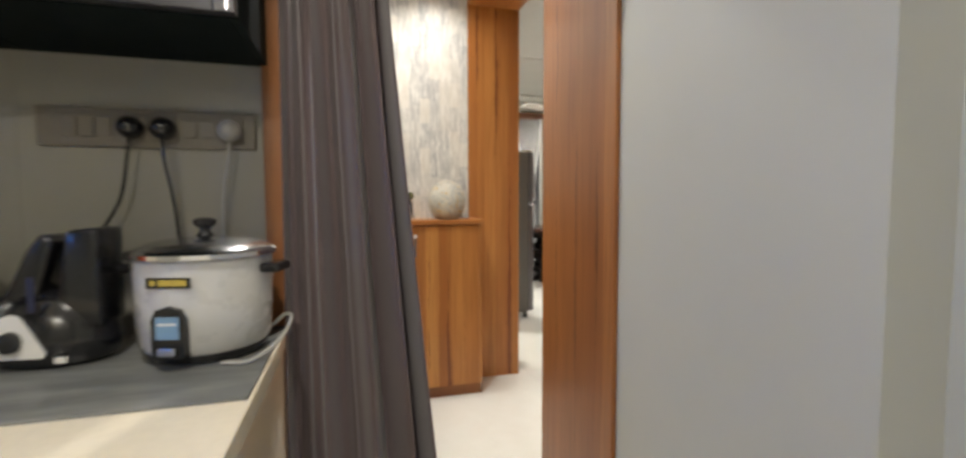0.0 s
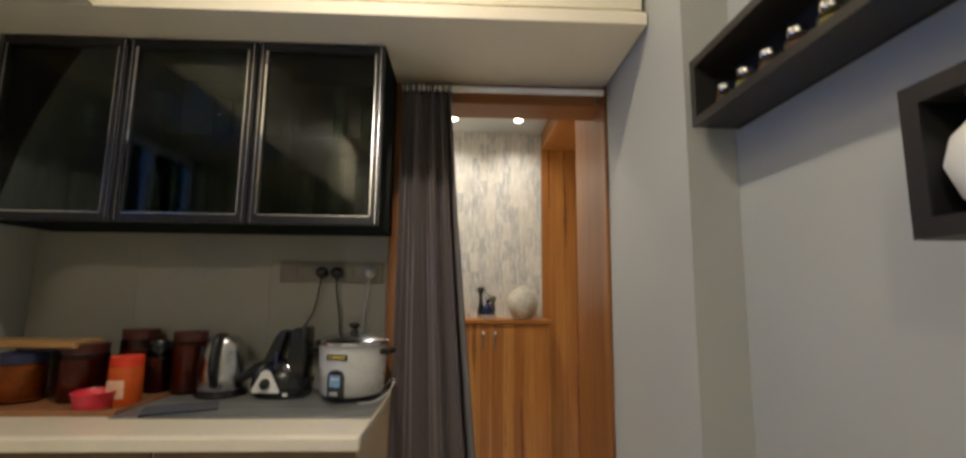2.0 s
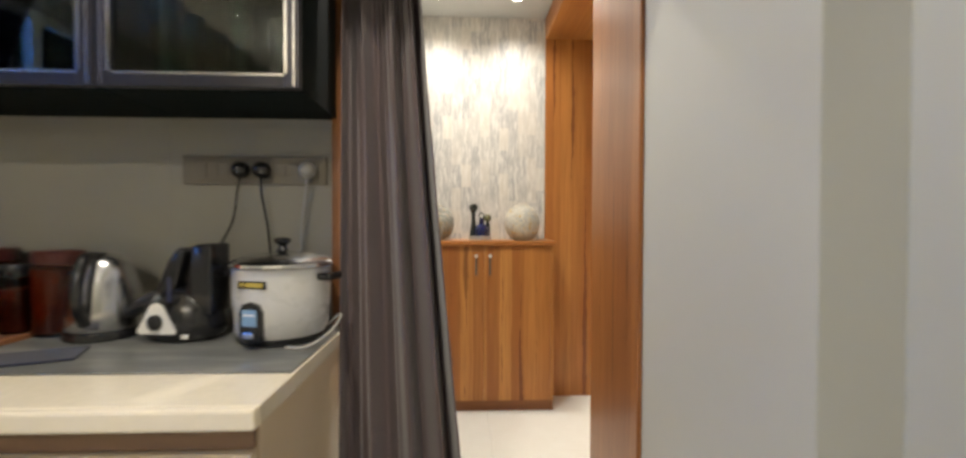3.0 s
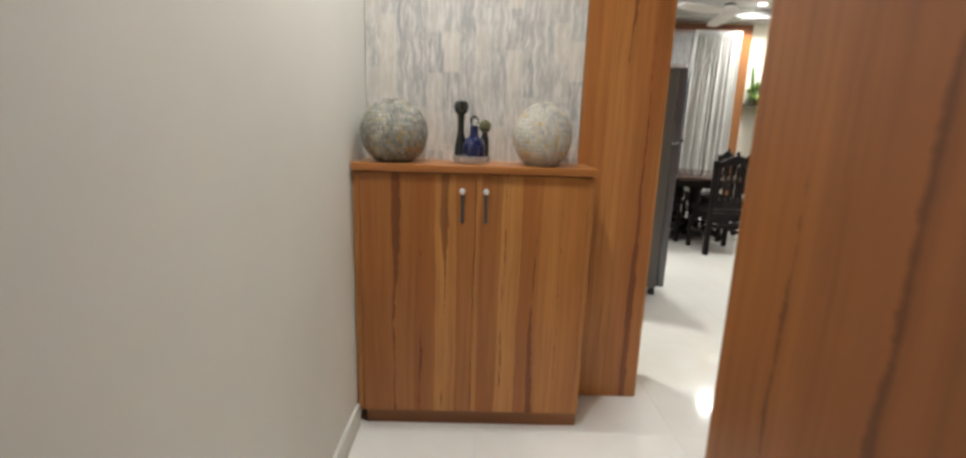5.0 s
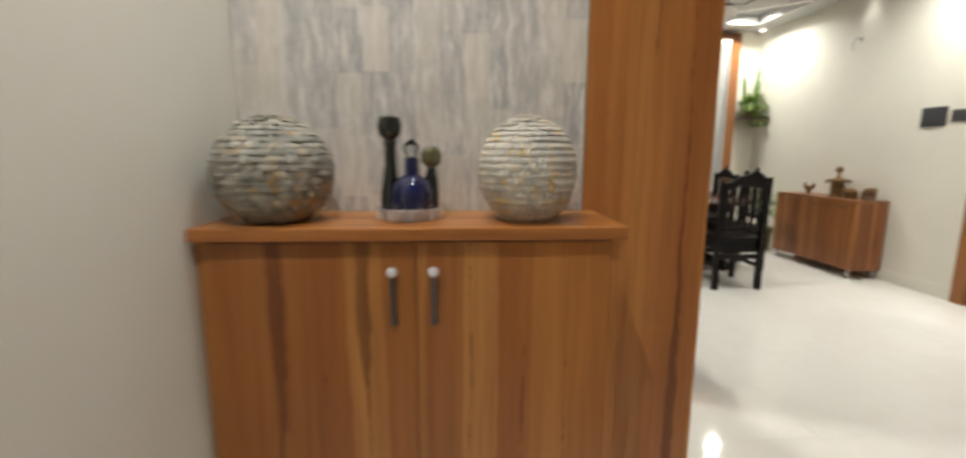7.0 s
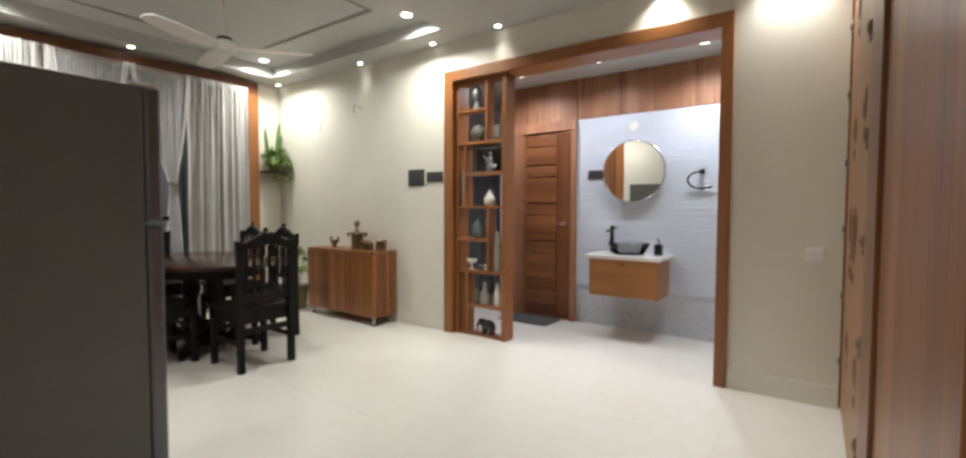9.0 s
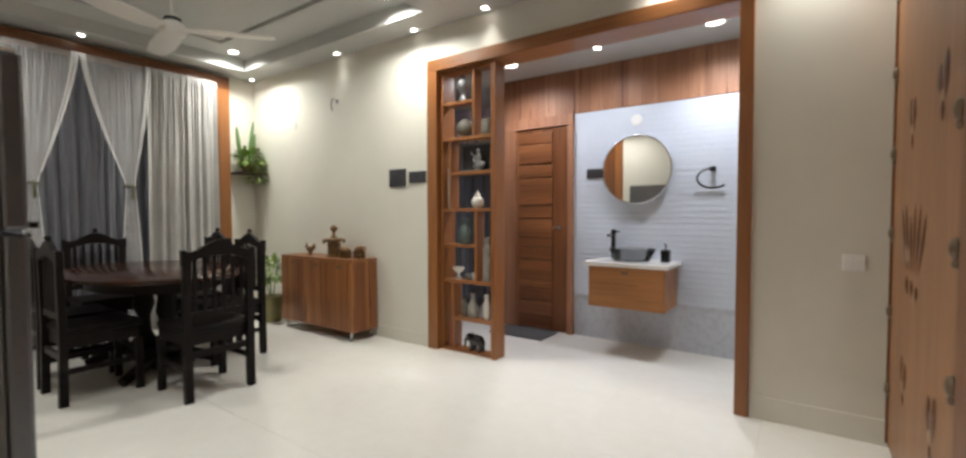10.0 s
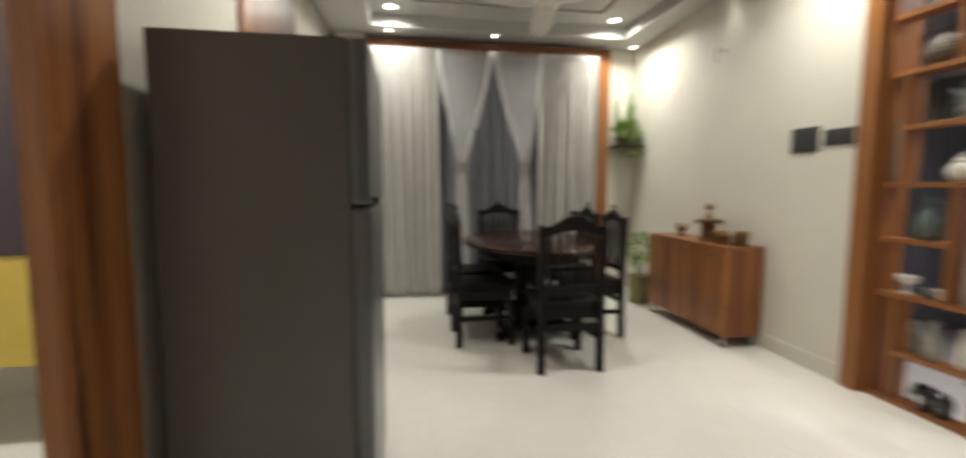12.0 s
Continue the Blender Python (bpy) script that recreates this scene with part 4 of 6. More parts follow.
def blender_base():
    ob = thing("mixer_grinder", (-0.245, 1.24, 0.8745), "glossy black mixer grinder with a white knob plate", "mixer grinder", turn=-6)
    ob.scale = (0.97, 0.88, 1.05)
    part("body", L([(0.085, 0), (0.099, 0.010), (0.106, 0.035), (0.098, 0.072), (0.074, 0.104), (0.050, 0.118), (0.004, 0.122)], 40, sy=0.74), M["black"], ob, smooth=True)
    for name, outline, d in (("front_arm", [(-0.085, 0.06), (-0.02, 0.06), (0.024, 0.206), (0.004, 0.218), (-0.02, 0.19)], 0.036), ("jar_mount", [(0.022, 0.06), (0.098, 0.06), (0.098, 0.226), (0.048, 0.222)], 0.046)):
        bm = bmesh.new()
        prism(bm, outline, -d, d)
        bmesh.ops.bevel(bm, geom=list(bm.edges), offset=0.009, segments=3, affect="EDGES", profile=0.5)
        part(name, bm, M["black"], ob, smooth=True)
    part("lip", T(bend([(-0.06, -0.01, 0.095), (-0.10, -0.02, 0.078), (-0.14, -0.028, 0.052)], 4), [0.022, 0.022, 0.021, 0.020, 0.019, 0.017, 0.015, 0.013, 0.010]), M["black"], ob, smooth=True)
    bm = bmesh.new()
    prism(bm, [(-0.046, -0.030), (0.046, -0.030), (0.049, -0.022), (0.014, 0.036), (0.0, 0.041), (-0.014, 0.036), (-0.049, -0.022)], -0.004, 0.0)
    plate = part("knob_plate", moved(bm, pose(-0.02, -0.0765, 0.052)), M["white"], ob, "white triangular knob plate")
    part("knob", moved(L([(0.017, 0), (0.016, 0.012), (0.012, 0.014)], 24), pose(-0.02, -0.081, 0.05, 90)), M["black_matt"], plate, "black turning knob", smooth=True)
    part("print", B(0.04, 0.058, -0.0765, -0.0755, 0.012, 0.022), M["white"], ob)
    part("trim_band", B(0.006, 0.016, -0.0775, -0.0755, 0.095, 0.150, r=0.001), M["navy"], ob, "dark blue strip")
    return ob


blender_base()


def kettle():
    ob = thing("electric_kettle", (-0.455, 1.262, 0.8745), "brushed steel electric kettle on a black base", "kettle", turn=-82)
    part("base", L([(0.082, 0), (0.086, 0.004), (0.084, 0.018), (0.076, 0.022)], 36), M["black"], ob, smooth=True)
    part("body", L([(0.078, 0.0225), (0.081, 0.03), (0.080, 0.08), (0.075, 0.125), (0.066, 0.160), (0.056, 0.182)], 40), M["steel"], ob, smooth=True)
    lid = part("lid", L([(0.056, 0.1825), (0.050, 0.194), (0.036, 0.203), (0.016, 0.208), (0.002, 0.209)], 32), M["steel"], ob, "domed steel lid", smooth=True)
    part("lid_button", B(0.012, 0.044, -0.014, 0.014, 0.2005, 0.212, r=0.004), M["black"], lid, "black lid button")
    part("handle", T(bend([(0.044, 0, 0.203), (0.080, 0, 0.196), (0.104, 0, 0.14), (0.104, 0, 0.085), (0.080, 0, 0.045)]), 0.013), M["black"], ob, smooth=True)
    part("spout", T([(-0.05, 0, 0.160), (-0.075, 0, 0.172), (-0.088, 0, 0.182)], [0.018, 0.015, 0.009]), M["steel"], ob, smooth=True)
    part("water_window", B(-0.012, 0.012, -0.0765, -0.066, 0.045, 0.165, r=0.003), M["black"], ob, "dark water gauge")
    return ob


kettle()


def jar(x, y, r, h, lid, label, body="amber", fill="amber_fill", level=0.7, lid_h=0.03):
    ob = thing("storage_jar", (x, y, 0.8785), label, "jar", "jars on the tray")
    part("body", L([(r * 0.92, 0), (r, 0.008), (r, h * 0.86), (r * 0.9, h * 0.95), (r * 0.88, h * 0.97)], 28), M[body], ob, smooth=True)
    if fill:
        part("contents", L([(r * 0.88, 0.006), (r * 0.94, 0.012), (r * 0.94, h * level), (0.002, h * level + 0.004)], 24), M[fill], ob, "brown dry contents", smooth=True)
    part("lid", L([(r * 0.96, h * 0.97 - lid_h * 0.4), (r * 0.98, h * 0.97), (r * 0.97, h * 0.97 + lid_h * 0.6), (r * 0.9, h * 0.97 + lid_h * 0.7)], 28), M[lid], ob, "screw lid", smooth=True)
    return ob


tray = thing("counter_tray", (-0.86, 1.15, 0.8705), "brown wooden tray full of jars on the worktop", "tray", turn=0)
part("bottom", B(-0.38, 0.235, -0.155, 0.215, 0, 0.007, r=0.002), M["tray_wood"], tray)
for b in ((-0.38, 0.235, -0.162, -0.154, 0, 0.016), (-0.38, 0.235, 0.214, 0.222, 0, 0.016), (-0.386, -0.379, -0.162, 0.222, 0, 0.016), (0.234, 0.241, -0.162, 0.222, 0, 0.016)):
    part("rim", B(*b, r=0.002), M["tray_wood"], tray)
jar(-0.855, 1.165, 0.066, 0.165, "maroon", "amber plastic jar with a maroon lid", level=0.8)
jar(-0.775, 1.305, 0.058, 0.20, "maroon", "tall amber jar with a dark lid")
jar(-0.587, 1.285, 0.056, 0.195, "maroon", "tall amber jar with a dark lid", level=0.85)
jar(-0.695, 1.29, 0.036, 0.16, "black", "slim dark jar with a black lid")
jar(-1.03, 1.15, 0.066, 0.135, "navy", "clear amber jar of yellow contents with a navy lid", body="amber_light", fill="orange_dal", level=0.85)
jar(-1.12, 1.30, 0.06, 0.15, "navy", "amber jar with a navy lid")
oj = jar(-0.680, 1.11, 0.047, 0.130, "red_lid", "orange jar with a red lid and a label", body="orange", fill=None, lid_h=0.032)
part("label", B(-0.026, 0.026, -0.0485, -0.040, 0.022, 0.078, r=0.003), M["peach"], oj, "peach printed label")
bm = L([(0.038, 0), (0.045, 0.004), (0.054, 0.046), (0.058, 0.050), (0.055, 0.052), (0.051, 0.046), (0.041, 0.007), (0.002, 0.006)], 28)
solid("plastic_bowl", bm, M["pink"], "pink plastic bowl on the tray", "bowl", at=pose(-0.725, 1.045, 0.8785), smooth=True)
solid("chopping_board", B(-0.20, 0.20, -0.055, 0.055, -0.012, 0.012, r=0.006), M["tan_wood"], "pale wooden board lying across jar lids", "board", at=pose(-1.03, 1.16, 1.058, 0, 0, -4))
solid("folded_cloth", B(-0.10, 0.10, -0.055, 0.055, 0, 0.006, r=0.002), M["blue_cloth"], "dark blue folded cloth on the counter mat", "cloth", at=pose(-0.47, 1.055, 0.8747, 0, 0, 24))


def box_shelf(name, y0, y1, z0, z1, label, category, t=0.022, inside="dark_shelf"):
    """Dark open box on the recessed wall, open to the room."""
    ob = thing(name, (1.09, (y0 + y1) / 2, z0), label, category)
    h, hy, d = z1 - z0, (y1 - y0) / 2, 0.124
    part("back", B(-0.012, 0, -hy, hy, 0, h), M["black_matt"], ob)
    part("bottom", B(-d, -0.0125, -hy, hy, 0, t, r=0.001), M[inside], ob)
    part("top", B(-d, -0.0125, -hy, hy, h - t, h, r=0.001), M[inside], ob)
    for s in (-1, 1):
        part("side", B(-d, -0.0125, s * hy - (t if s > 0 else 0), s * hy + (0 if s > 0 else t), t + 0.001, h - t - 0.001, r=0.001), M[inside], ob)
    if inside != "dark_shelf":
        for b in ((-hy, hy, 0, t), (-hy, hy, h - t, h), (-hy, -hy + t, t, h - t), (hy - t, hy, t, h - t)):
            part("front_edge", B(-d - 0.004, -d - 0.0005, *b), M["dark_shelf"], ob)
    return ob


M["dark_shelf"] = plain("dark_shelf_laminate", (0.024, 0.020, 0.018), 0.4)
box_shelf("spice_shelf", -0.75, 0.675, 1.664, 1.842, "dark long spice shelf on the kitchen wall", "shelf")
for i in range(13):
    y = 0.590 - 0.082 * i
    ob = thing("spice_jar", (1.008, y, 1.6865), "small glass spice jar with a steel cap", "jar", "spice jars")
    part("body", L([(0.019, 0), (0.023, 0.004), (0.023, 0.030), (0.016, 0.037), (0.016, 0.040)], 20), M["clear"], ob, smooth=True)
    part("spice", L([(0.017, 0.003), (0.0208, 0.006), (0.0208, 0.024), (0.002, 0.026)], 18), M[("amber_fill", "yellow", "tray_wood")[i % 3]], ob, "ground spice", smooth=True)
    part("cap", L([(0.017, 0.0405), (0.018, 0.043), (0.017, 0.055), (0.013, 0.058), (0.002, 0.059)], 20), M["chrome"], ob, "steel cap", smooth=True)
box_shelf("display_box", -0.158, 0.117, 1.310, 1.512, "dark square display box on the kitchen wall", "shelf", 0.026, "black_matt")
vase = thing("small_vase", (1.0, 0.044, 1.3365), "cream vase with a brown neck in a display box", "vase")
part("body", L([(0.018, 0), (0.032, 0.02), (0.045, 0.06), (0.036, 0.095), (0.018, 0.115)], 24), M["white_ware"], vase, smooth=True)
part("neck", L([(0.018, 0.1155), (0.014, 0.135), (0.020, 0.155), (0.016, 0.156)], 20), M["tray_wood"], vase, "brown neck", smooth=True)

# kitchen window behind the walk
win = tagged(new("window_1"), "small white-framed kitchen window with dusk outside", "window", "", "structure")
win.matrix_world = pose(-1.325, 0.125, 1.2, 0, 0, 90)
for b in ((-0.375, -0.335, -0.03, 0.03, 0, 0.82), (0.335, 0.375, -0.03, 0.03, 0, 0.82), (-0.02, 0.02, -0.03, 0.03, 0.04, 0.78), (-0.335, 0.335, -0.03, 0.03, 0, 0.04), (-0.335, 0.335, -0.03, 0.03, 0.78, 0.82)):
    part("window_frame", B(*b, r=0.003), M["white"], win)
part("pane", B(-0.335, 0.335, -0.003, 0.003, 0.041, 0.779), M["clear"], win)
solid("backdrop", B(-1.92, -1.90, -1.2, 1.4, 0.3, 2.8), M["dusk"], "blue dusk beyond the kitchen window", "sky", "structure")


# ---- foyer ----
M["pull"] = plain("dark_steel", (0.16, 0.15, 0.145), 0.3, 0.8)


def shoe_cabinet():
    ob = thing("shoe_cabinet", (0.565, 2.99, 0), "teak laminate shoe cabinet with two doors and crystal knobs", "cabinet")
    part("plinth", B(-0.405, 0.44, -0.098, 0.125, 0, 0.065), M["frame_x"], ob, "darker plinth")
    part("body", B(-0.41, 0.42, -0.105, 0.125, 0.067, 1.018), M["teak"], ob)
    part("side_panel", B(0.4205, 0.440, -0.118, 0.125, 0.067, 1.018, r=0.001), M["teak"], ob)
    part("side_panel", B(-0.433, -0.4105, -0.118, 0.125, 0.067, 1.018, r=0.001), M["teak"], ob)
    part("top", B(-0.433, 0.448, -0.146, 0.125, 1.020, 1.047, r=0.003), M["teak_x"], ob)
    for a, b in ((-0.408, 0.008), (0.0105, 0.4185)):
        door = part("door", B(a, b, -0.124, -0.106, 0.070, 1.014, r=0.0015), M["teak"], ob)
        kx = -0.038 if a < 0 else 0.046
        bm = L([(0.005, 0), (0.006, 0.008), (0.010, 0.012), (0.0115, 0.017), (0.008, 0.023), (0.003, 0.024)], 10)
        part("knob", moved(bm, pose(kx, -0.1245, 0.955, 90)), M["crystal"], door, "faceted crystal knob")
        bm = B(kx - 0.0055, kx + 0.0055, -0.142, -0.134, 0.852, 0.944, r=0.002)
        box(bm, kx - 0.007, kx + 0.007, -0.1335, -0.1242, 0.838, 0.854, r=0.002)
        part("pull", bm, M["pull"], door, "dark steel bar pull")
    return ob


shoe_cabinet()


def shell_ball(x, y, r, flat, label, seed):
    """Globe covered in rows of overlapping shell flakes."""
    rng = random.Random(seed)
    ob = thing("decor_ball", (x, y, 1.047), label, "decorative ball", "decor balls")
    part("core", L([(r * 0.45, 0)] + [(r * math.cos(a), r * flat * (0.93 + math.sin(a))) for a in (radians(d) for d in range(-60, 86, 10))] + [(0.01, r * flat * 1.93)], 32), M["ball_core"], ob, "dark rounded core", smooth=True)
    bm = bmesh.new()
    rows = 21
    for k in range(rows):
        lat = radians(-58 + 144 * k / (rows - 1))
        n = max(6, int(54 * math.cos(lat)))
        for i in range(n):
            lon = 2 * math.pi * (i + 0.5 * (k % 2) + rng.uniform(-0.12, 0.12)) / n
            c = Vector((r * math.cos(lat) * math.cos(lon), r * math.cos(lat) * math.sin(lon), r * flat * (0.93 + math.sin(lat))))
            out = Vector((math.cos(lat) * math.cos(lon), math.cos(lat) * math.sin(lon), math.sin(lat)))
            east = Vector((-math.sin(lon), math.cos(lon), 0))
            north = out.cross(east)
            w, h, lift = 0.0088 * rng.uniform(0.85, 1.2), 0.0092 * rng.uniform(0.85, 1.25), (rng.uniform(0.003, 0.008) if seed < 5 else rng.uniform(0.005, 0.008))
            pts = [c - east * w + north * h, c + north * h * 1.25 + out * 0.002, c + east * w + north * h, c + east * w * 0.8 - north * h * 0.5 + out * lift * 0.8, c - north * h + out * lift, c - east * w * 0.8 - north * h * 0.5 + out * lift * 0.8]
            vs = [bm.verts.new(p) for p in pts]
            tip = bm.verts.new(c + out * (lift + 0.001))
            foot = bm.verts.new(c - north * h * 0.4 - out * 0.002)
            for j in range(6):
                bm.faces.new((vs[j], vs[(j + 1) % 6], tip))
            bm.faces.new((vs[3], vs[4], foot)), bm.faces.new((vs[4], vs[5], foot))
    ob2 = part("shell_covering", bm, M["shell"] if seed > 5 else M["shell_grey"], ob, "rows of shell flakes")
    tagged(ob2, kind="stuff")
    return ob


shell_ball(0.268, 2.955, 0.117, 0.975, "round ball covered in ragged grey shell flakes on a cabinet", 3)
shell_ball(0.816, 2.955, 0.102, 1.13, "round ball covered in neat rows of cream shells on a cabinet", 8)
ob = thing("glass_tray", (0.553, 2.965, 1.047), "clear cut-glass dish holding bottles", "dish")
bm = L([(0.060, 0), (0.066, 0.004), (0.073, 0.028), (0.070, 0.029), (0.062, 0.008), (0.002, 0.008)], 32)
part("dish", bm, M["cut_glass"], ob, smooth=True)
for i in range(9):
    a = 2 * math.pi * i / 9
    part("rib", B(-0.003, 0.003, -0.002, 0.002, 0.003, 0.026, r=0.001), M["cut_glass"], ob, at=pose(0.0695 * math.cos(a), 0.0695 * math.sin(a), 0, 0, 0, math.degrees(a)))
ob = thing("glass_bottle", (0.512, 2.985, 1.0555), "tall black glass bottle with a round stopper", "bottle")
part("body", L([(0.020, 0), (0.025, 0.006), (0.023, 0.05), (0.013, 0.11), (0.013, 0.15), (0.016, 0.165)], 24), M["dark_glass"], ob, smooth=True)
part("stopper", L([(0.012, 0.1655), (0.024, 0.178), (0.029, 0.197), (0.022, 0.216), (0.004, 0.222)], 24), M["dark_glass"], ob, "round dark stopper", smooth=True)
ob = thing("glass_bottle", (0.562, 2.955, 1.0555), "cobalt blue glass bottle with a clear stopper", "bottle")
part("body", L([(0.036, 0), (0.043, 0.01), (0.044, 0.055), (0.036, 0.078), (0.017, 0.092), (0.015, 0.13)], 28), M["cobalt"], ob, smooth=True)
part("stopper", L([(0.010, 0.1305), (0.016, 0.14), (0.017, 0.155), (0.006, 0.168), (0.002, 0.169)], 16), M["clear"], ob, "clear pointed stopper", smooth=True)
ob = thing("glass_bottle", (0.602, 3.0, 1.0555), "olive glass bottle with a round stopper", "bottle")
part("body", L([(0.015, 0), (0.018, 0.006), (0.016, 0.08), (0.010, 0.105)], 20), M["dark_glass"], ob, smooth=True)
part("stopper", L([(0.010, 0.1055), (0.023, 0.118), (0.024, 0.138), (0.014, 0.152), (0.003, 0.155)], 20), M["olive_glass"], ob, "round olive stopper", smooth=True)


# ---- dining ----
def dining_chair(place, turn):
    ob = thing("dining_chair", place, "black-stained wooden dining chair with a slatted arched back", "chair", "chairs round the dining table", turn)
    mat = M["black_wood"]
    part("seat", B(-0.21, 0.21, -0.19, 0.22, 0.425, 0.465, r=0.012), mat, ob)
    part("apron", B(-0.195, 0.195, -0.18, 0.20, 0.345, 0.424, r=0.003), mat, ob)
    for x in (-0.195, 0.195):
        part("leg", B(x - 0.022, x + 0.022, 0.172, 0.214, 0, 0.345, r=0.005), mat, ob)
        bm = bmesh.new()
        prism(bm, [(-0.222, 0), (-0.178, 0), (-0.172, 0.45), (-0.188, 0.93), (-0.222, 0.93), (-0.215, 0.45)], x - 0.022, x + 0.022, axis="x")
        part("leg", bm, mat, ob, "back leg rising into the backrest post")
        part("stretcher", B(x - 0.011, x + 0.011, -0.178, 0.172, 0.19, 0.225, r=0.003), mat, ob)
    part("stretcher", B(-0.173, 0.173, -0.204, -0.184, 0.27, 0.315, r=0.003), mat, ob)
    part("stretcher", B(-0.173, 0.173, 0.184, 0.204, 0.25, 0.285, r=0.003), mat, ob)
    back = part("backrest", B(-0.173, 0.173, -0.205, -0.183, 0.52, 0.56, r=0.003), mat, ob)
    n = 24
    top = []
    for i in range(n + 1):
        x = -0.225 + 0.45 * i / n
        arch = 0.068 * math.cos(math.pi * x / 0.36) ** 2 if abs(x) < 0.18 else 0.0
        top.append((x, 0.935 + arch + (0.014 if i in (0, 1, n - 1, n) else 0.0)))
    low = [(0.225 - 0.45 * i / n, 0.855 + 0.055 * math.sin(math.pi * i / n)) for i in range(n + 1)]
    bm = bmesh.new()
    prism(bm, top + low, -0.222, -0.190)
    part("crest_rail", bm, mat, back, "arched crest rail")
    part("crest_knob", L([(0.010, 1.005), (0.020, 1.012), (0.018, 1.03), (0.005, 1.042)], 14, centre=(0, -0.206, 0)), mat, back, smooth=True)
    for i in range(6):
        x = -0.145 + 0.058 * i
        part("slat", B(x - 0.012, x + 0.012, -0.202, -0.188, 0.555, 0.875 + 0.03 * math.sin(math.pi * (i + 0.5) / 6), r=0.002), mat, back)
    return ob


first = dining_chair((3.109, 5.955, 0), 0)
for x, y, a in ((2.655, 6.52, -90), (2.66, 7.03, -90), (3.545, 6.57, 90), (3.545, 7.13, 90), (3.03, 7.60, 180)):
    copy_thing(first, pose(x, y, 0, 0, 0, a))


def dining_table():
    ob = thing("dining_table", (3.10, 6.75, 0), "dark polished oval dining table on a pedestal", "table")
    rings = [(0.97, 0.712), (0.99, 0.716), (1.0, 0.728), (0.995, 0.742), (0.975, 0.750)]
    part("tabletop", L(rings, 64, sx=0.56, sy=0.80), M["table_wood"], ob, "polished dark brown oval top", smooth=True)
    part("apron", L([(1.0, 0.63), (1.0, 0.711)], 56, sx=0.40, sy=0.62), M["black_wood"], ob, smooth=True)
    for y in (-0.22, 0.22):
        part("column", L([(0.07, 0.12), (0.09, 0.16), (0.05, 0.24), (0.045, 0.36), (0.075, 0.46), (0.06, 0.56), (0.10, 0.629)], 28, centre=(0, y, 0)), M["black_wood"], ob, smooth=True)
    part("base", B(-0.13, 0.13, -0.36, 0.36, 0.06, 0.12, r=0.015), M["black_wood"], ob)
    for sx in (-1, 1):
        for sy in (-1, 1):
            part("foot", T(bend([(sx * 0.10, sy * 0.26, 0.13), (sx * 0.22, sy * 0.31, 0.085), (sx * 0.33, sy * 0.36, 0.035)], 5), [0.045, 0.044, 0.043, 0.042, 0.041, 0.040, 0.038, 0.037, 0.036, 0.035, 0.034]), M["black_wood"], ob, smooth=True)
    return ob


dining_table()


def sideboard():
    ob = thing("sideboard", (4.515, 6.545, 0), "teak laminate sideboard with three doors on short turned steel feet", "sideboard")
    part("body", B(-0.135, 0.145, -0.535, 0.535, 0.085, 0.725), M["red_teak"], ob)
    part("top", B(-0.155, 0.148, -0.55, 0.55, 0.727, 0.748, r=0.003), M["red_teak_y"], ob)
    for s in (-1, 1):
        part("side_panel", B(-0.155, 0.145, s * 0.55 - (0.013 if s > 0 else 0), s * 0.55 + (0.013 if s < 0 else 0), 0.085, 0.726, r=0.001), M["red_teak"], ob)
    for i in range(3):
        a = -0.534 + i * 0.357
        door = part("door", B(-0.154, -0.136, a, a + 0.353, 0.088, 0.722, r=0.002), M["red_teak"], ob)
        part("finger_pull", B(-0.157, -0.1542, a + 0.12, a + 0.20, 0.662, 0.690, r=0.001), M["gap"], door, "dark finger pull")
    for x in (-0.12, 0.115):
        for y in (-0.50, 0.50):
            part("foot", L([(0.015, 0), (0.021, 0.008), (0.012, 0.030), (0.022, 0.055), (0.013, 0.066), (0.023, 0.0845)], 16, centre=(x, y, 0)), M["steel"], ob, "turned steel foot", smooth=True)
    return ob


sideboard()
SB = 0.748
bird = thing("figurine", (4.50, 6.80, SB), "small bronze bird-shaped cup on a sideboard", "figurine")
part("bowl", L([(0.030, 0), (0.034, 0.006), (0.016, 0.018), (0.018, 0.030), (0.040, 0.055), (0.045, 0.080), (0.038, 0.088), (0.030, 0.080)], 22), M["bronze"], bird, smooth=True)
for sgn in (-1, 1):
    part("wing", T(bend([(0, sgn * 0.038, 0.06), (0, sgn * 0.062, 0.085), (0, sgn * 0.055, 0.122)], 5), [0.014, 0.015, 0.016, 0.016, 0.016, 0.015, 0.014, 0.013, 0.012, 0.010, 0.006], 8), M["bronze"], bird, smooth=True)
oil = thing("oil_lamp_tower", (4.50, 6.42, SB), "carved bronze shrine-like ornament", "ornament")
part("base", L([(0.075, 0), (0.078, 0.012), (0.062, 0.020), (0.060, 0.10), (0.064, 0.108), (0.064, 0.120), (0.058, 0.1505)], 8), M["bronze"], oil)
roof = L([(0.070, 0.151), (0.105, 0.158), (0.112, 0.172), (0.090, 0.180), (0.050, 0.186)], 8)
part("roof", roof, M["bronze"], oil, "wide eight-sided bronze roof")
for k in range(8):
    a = radians(22.5 + 45 * k)
    part("pendant", L([(0.004, 0), (0.009, 0.010), (0.006, 0.022)], 8, centre=(0.100 * math.cos(a), 0.100 * math.sin(a), 0.134)), M["bronze"], oil, smooth=True)
